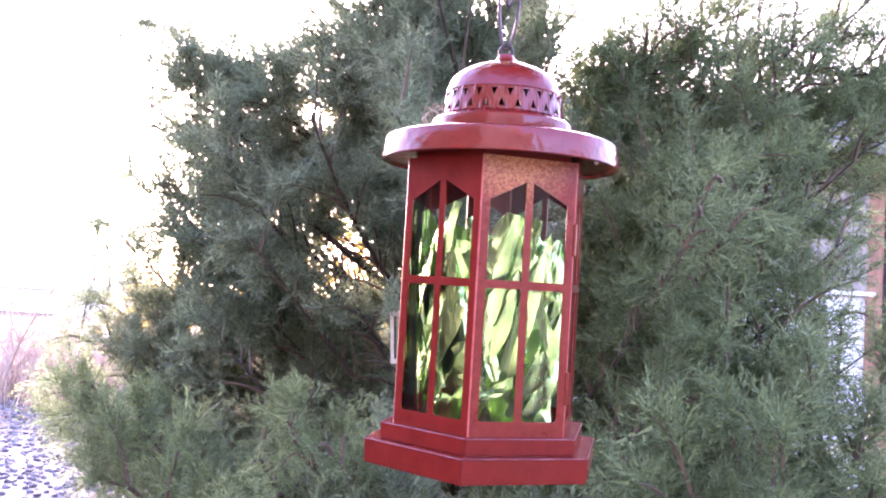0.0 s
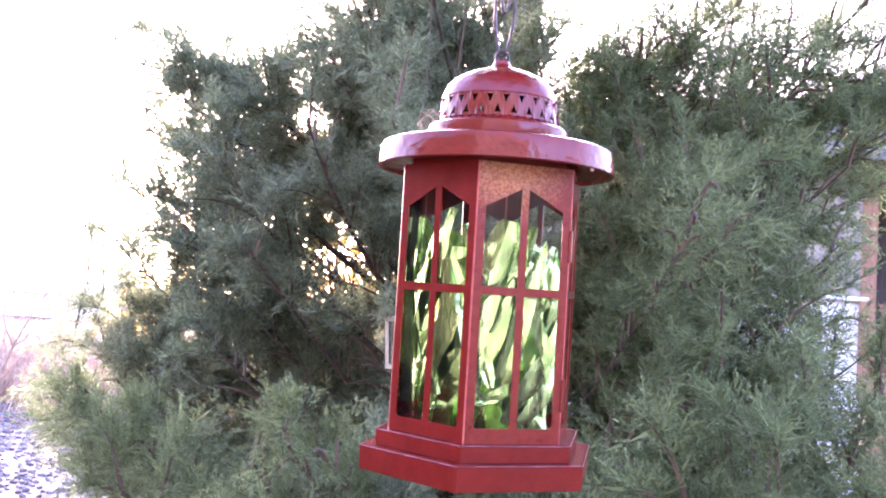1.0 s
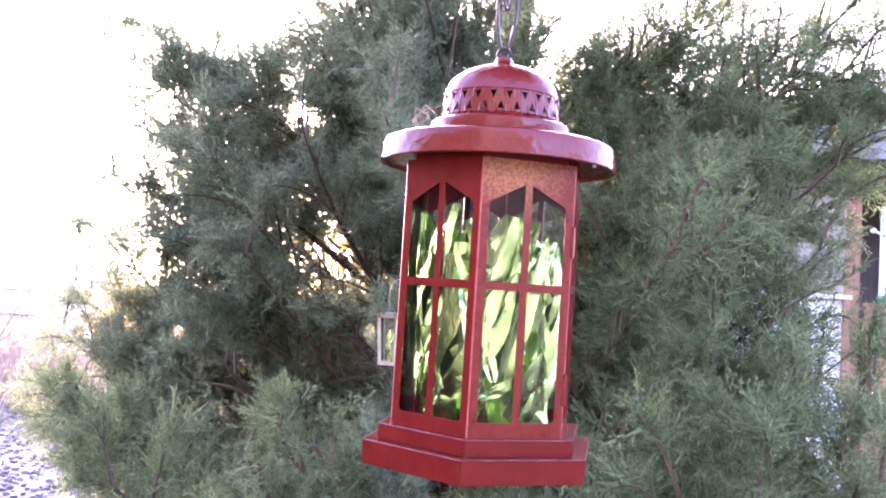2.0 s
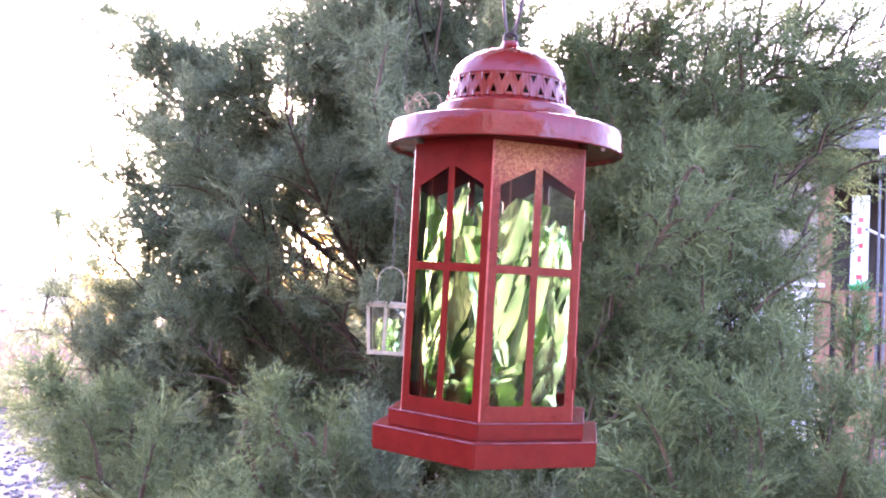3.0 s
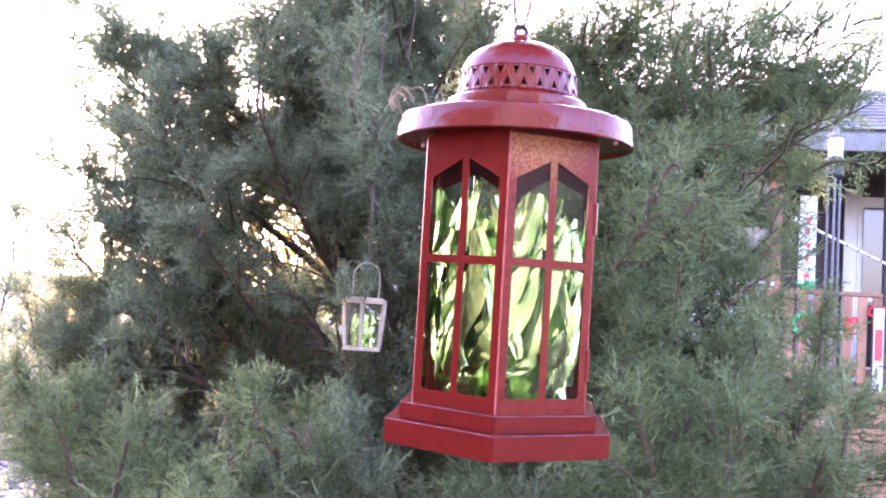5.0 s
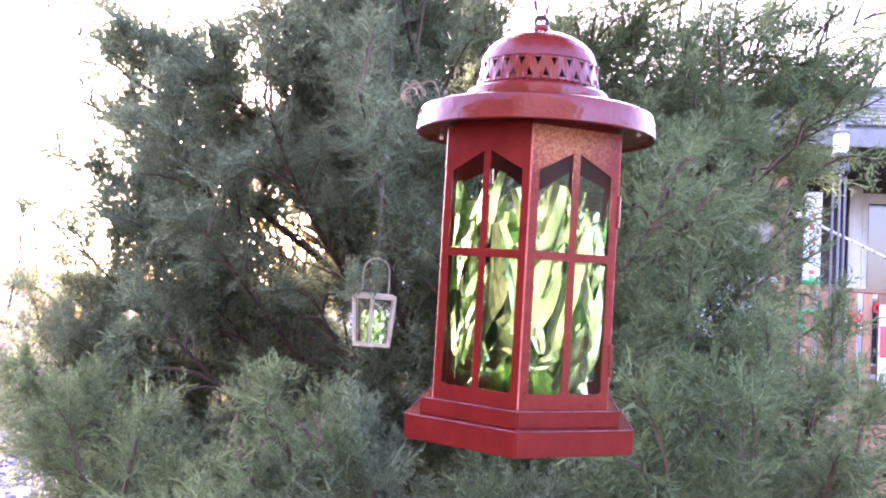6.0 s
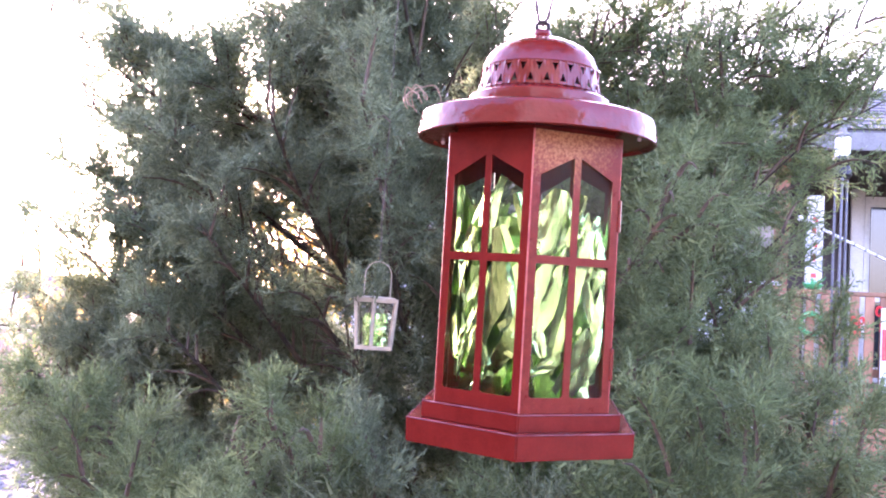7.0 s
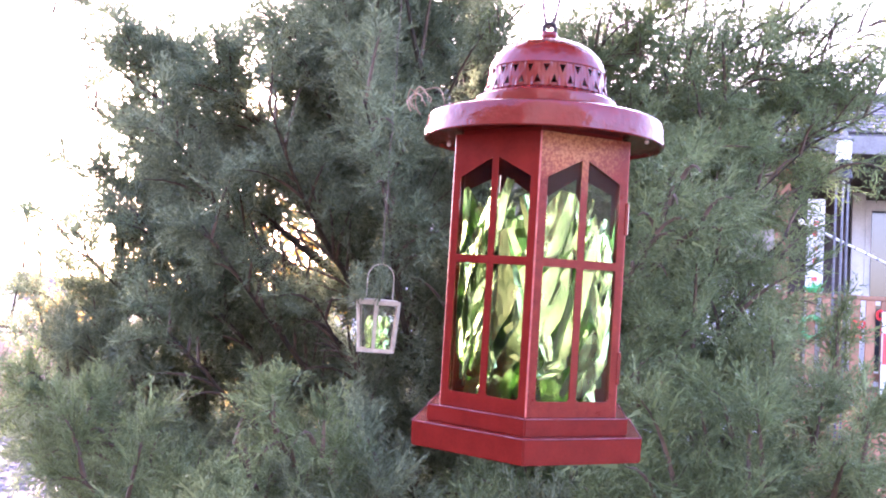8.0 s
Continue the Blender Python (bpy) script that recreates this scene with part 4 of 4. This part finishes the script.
# the overhead limb that carries the red lantern, unseen ones added to darken its dome, and the one above the small
# lantern
for q in ((0.05, -0.10, 2.92), (0.55, 0.15, 2.95), (-0.55, 0.10, 2.95), (0.35, -0.45, 2.85), (-0.25, -0.50, 2.90), (0.80, -0.20, 2.80), (0.20, -0.30, 3.05), (-0.05, -0.75, 2.95), (0.60, -0.60, 3.00), (-0.60, -0.35, 3.00), (0.30, 0.10, 3.10)):
    limb(q, 2.9, 0.75, 0.25, 13, thick=0.025, loose=True)
limb((-0.40, 0.90, 2.17), 1.9, 0.5, 0.11, 6, thick=0.016)
# sprigs that reach over the roof of the small lantern
for k in range(12):
    crown.add(Vector((-0.445 + 0.007 * k, 0.862 + 0.004 * (k % 3), 1.500 + 0.010 * (k % 4))) - TRUNK, Vector((0.5 - 0.16 * (k % 6), -0.2, 0.75)), 0.055 + 0.006 * (k % 3))
from_arrays("young_growth", np.concatenate(yellower.v), np.concatenate(yellower.f), YELLOWER, juniper, "fine yellow-green foliage", kind="stuff")
from_arrays("crown", np.concatenate(crown.v), np.concatenate(crown.f), LEAF, juniper, "feathery grey-green scale foliage", kind="stuff")
tagged(part("fine_twig", twigs, TWIG, juniper, "thin brown twigs"), kind="stuff")
pts = [(0.02 * math.sin(i * 0.9), 0.02 * math.cos(i * 1.3), i * 0.42) for i in range(12)]
part("trunk", tube(pts, [0.09 * (1 - 0.075 * i) for i in range(12)], 14), BARK, juniper, "shaggy reddish bark trunk", True)

# a curled dry tendril near the lantern
curl = thing("dry_tendril", -0.246, 0.53, 1.80, "tangle of curled dry tan tendrils caught in the juniper", "plant")
for k in range(5):
    a0, cx, cz = rng.uniform(-0.7, 0.5), rng.uniform(-0.010, 0.012), rng.uniform(-0.004, 0.016)
    r = rng.uniform(0.012, 0.026)
    pts = [(cx + r * (1 - 0.008 * t) * math.cos(a0 + t * 0.11), 0.010 * (k - 2) + 0.006 * math.sin(t * 0.28 + k), cz + r * 0.9 * math.sin(a0 + t * 0.11) + 0.002 * math.sin(t * 0.4 + k)) for t in range(40)]
    part("tendril", tube(pts, 0.0009, 5), DRY, curl)

# ---- dry brush, saplings and a yellow shrub by the drive ----
def stems(name, count, area, low, high, mat, label, category, width=0.006, forks=3):
    """Many thin dead stems, each leaning and forking."""
    vs, fs, n = [], [], 0

    def bar(p, q, w):
        nonlocal n
        vs.append(np.array([p + (w, 0, 0), p + (-0.5 * w, 0.87 * w, 0), p + (-0.5 * w, -0.87 * w, 0), q]))
        fs.append(np.array([(0, 1, 3), (1, 2, 3), (2, 0, 3)]) + n)
        n += 4

    for _ in range(count):
        p = np.array([rng.uniform(area[0], area[1]), rng.uniform(area[2], area[3]), 0.0])
        h = rng.uniform(low, high)
        q = p + np.array([rng.normal() * 0.16 * h, rng.normal() * 0.16 * h, h])
        bar(p, q, width)
        for _ in range(forks):
            s = rng.uniform(0.3, 0.9)
            e = p + (q - p) * s
            bar(e, e + np.array([rng.normal() * 0.2, rng.normal() * 0.2, rng.uniform(0.1, 0.35)]) * h * 0.7, width * 0.6)
    return tagged(from_arrays(name, np.concatenate(vs), np.concatenate(fs), mat, kind="stuff"), label, category)


stems("dry_weeds", 2300, (-11.5, -3.6, 8.8, 12.5), 0.5, 1.6, DRY, "dead tan weed stalks along the drive", "weeds", 0.010)
stems("dry_weeds", 500, (-16, -3.0, 12.5, 19), 0.5, 1.2, DRY, "pale dead grass and brush in the field", "weeds", 0.008)


def sapling(x, y, h, lean, label, forks=9):
    e = thing("bare_sapling", x, y, 0, label, "tree", "bare saplings")
    base, tip = Vector((0, 0, 0)), Vector((lean, 0.1, h))
    pts = bezier(base, Vector((lean * 0.2, 0, h * 0.5)), tip, 8)
    part("trunk", tube(pts, [0.028 * (1 - 0.1 * i) for i in range(9)], 6), DRY, e)
    for k in range(forks):
        i = 2 + k % 6
        p = pts[i]
        a = k * 2.4
        q = p + Vector((math.cos(a) * 0.45, math.sin(a) * 0.3, 0.45)) * rng.uniform(0.6, 1.2)
        part("limb", tube([p, p.lerp(q, 0.5) + Vector((0, 0, -0.04)), q], [0.011, 0.008, 0.003], 5), DRY, e)


sapling(-8.1, 8.9, 1.95, 0.25, "bare upright sapling in dry brush beside the drive")
sapling(-8.9, 8.8, 1.7, 0.75, "leaning bare sapling in dry brush")
sapling(-6.9, 9.6, 1.6, -0.3, "small bare sapling in dry brush")
sapling(-9.6, 9.8, 1.5, -0.3, "small bare sapling in dry brush")


def leafy_shrub(x, y, h, spread, leaves, label, low=0.3):
    e = thing("shrub", x, y, 0, label, "shrub", "autumn shrubs")
    tips = []
    for k in range(9):
        a, r = k * 2.4, spread * rng.uniform(0.3, 1.0)
        q = Vector((r * math.cos(a), r * math.sin(a), h * rng.uniform(0.7, 1.0)))
        pts = bezier(Vector((0, 0, 0)), Vector((q.x * 0.3, q.y * 0.3, h * 0.5)), q, 6)
        tips.append(pts)
        part("stem", tube(pts, [0.022 * (1 - 0.13 * i) for i in range(7)], 5), BARK, e)
    vs, fs = [], []
    for k in range(leaves):
        pts = tips[k % 9]
        t = rng.uniform(low, 1.0) * 5.99
        c = np.array(pts[int(t)].lerp(pts[int(t) + 1], t % 1)) + rng.normal(size=3) * 0.16
        u, w = rng.normal(size=3), rng.normal(size=3)
        u, w = u / np.linalg.norm(u) * 0.032, w / np.linalg.norm(w) * 0.02
        vs.append(np.array([c - u, c + w, c + u, c - w]))
        fs.append(np.array([(0, 1, 2), (0, 2, 3)]) + 4 * k)
    from_arrays("leaves", np.concatenate(vs), np.concatenate(fs), GOLD, e, "small yellow autumn leaves", kind="stuff")


leafy_shrub(-2.3, 5.0, 2.9, 0.85, 4200, "yellow-leaved autumn shrub behind the juniper")
leafy_shrub(-2.5, 4.4, 2.8, 0.3, 260, "tall thin autumn shrub with few yellow leaves", low=0.7)
leafy_shrub(-6.2, 8.2, 2.0, 0.9, 900, "backlit golden brush at the drive edge", low=0.6)

# ---- boards of the house wall, one by one ----
BOARD = boxed(-0.0725, 0.0725, -0.012, 0.028, 0, 1.5, 0.003)
board_mesh = bpy.data.meshes.new("board")
BOARD.to_mesh(board_mesh)
BOARD.free()
board_mesh.materials.append(SIDING)
for k in range(31):
    ob = new("board", board_mesh)
    ob.parent = house
    ob.location = (1.245 - k * 0.152, WY, 2.056)
SHING = boxed(-0.15, 0.15, -0.13, 0.13, 0, 0.012)
sh_mesh = bpy.data.meshes.new("shingle")
SHING.to_mesh(sh_mesh)
SHING.free()
sh_mesh.materials.append(SHINGLE)
tilt = math.atan2(1.15, 2.85)
for r in range(12):
    for c in range(20):
        ob = new("shingle", sh_mesh)
        ob.parent = roof
        y = 8.45 + r * 0.2
        ob.matrix_basis = pose(-0.6 + c * 0.305 + (0.15 if r % 2 else 0), y, 3.502 + (y - 8.35) * 1.15 / 2.85 + 0.008, math.degrees(tilt) - 2.0)
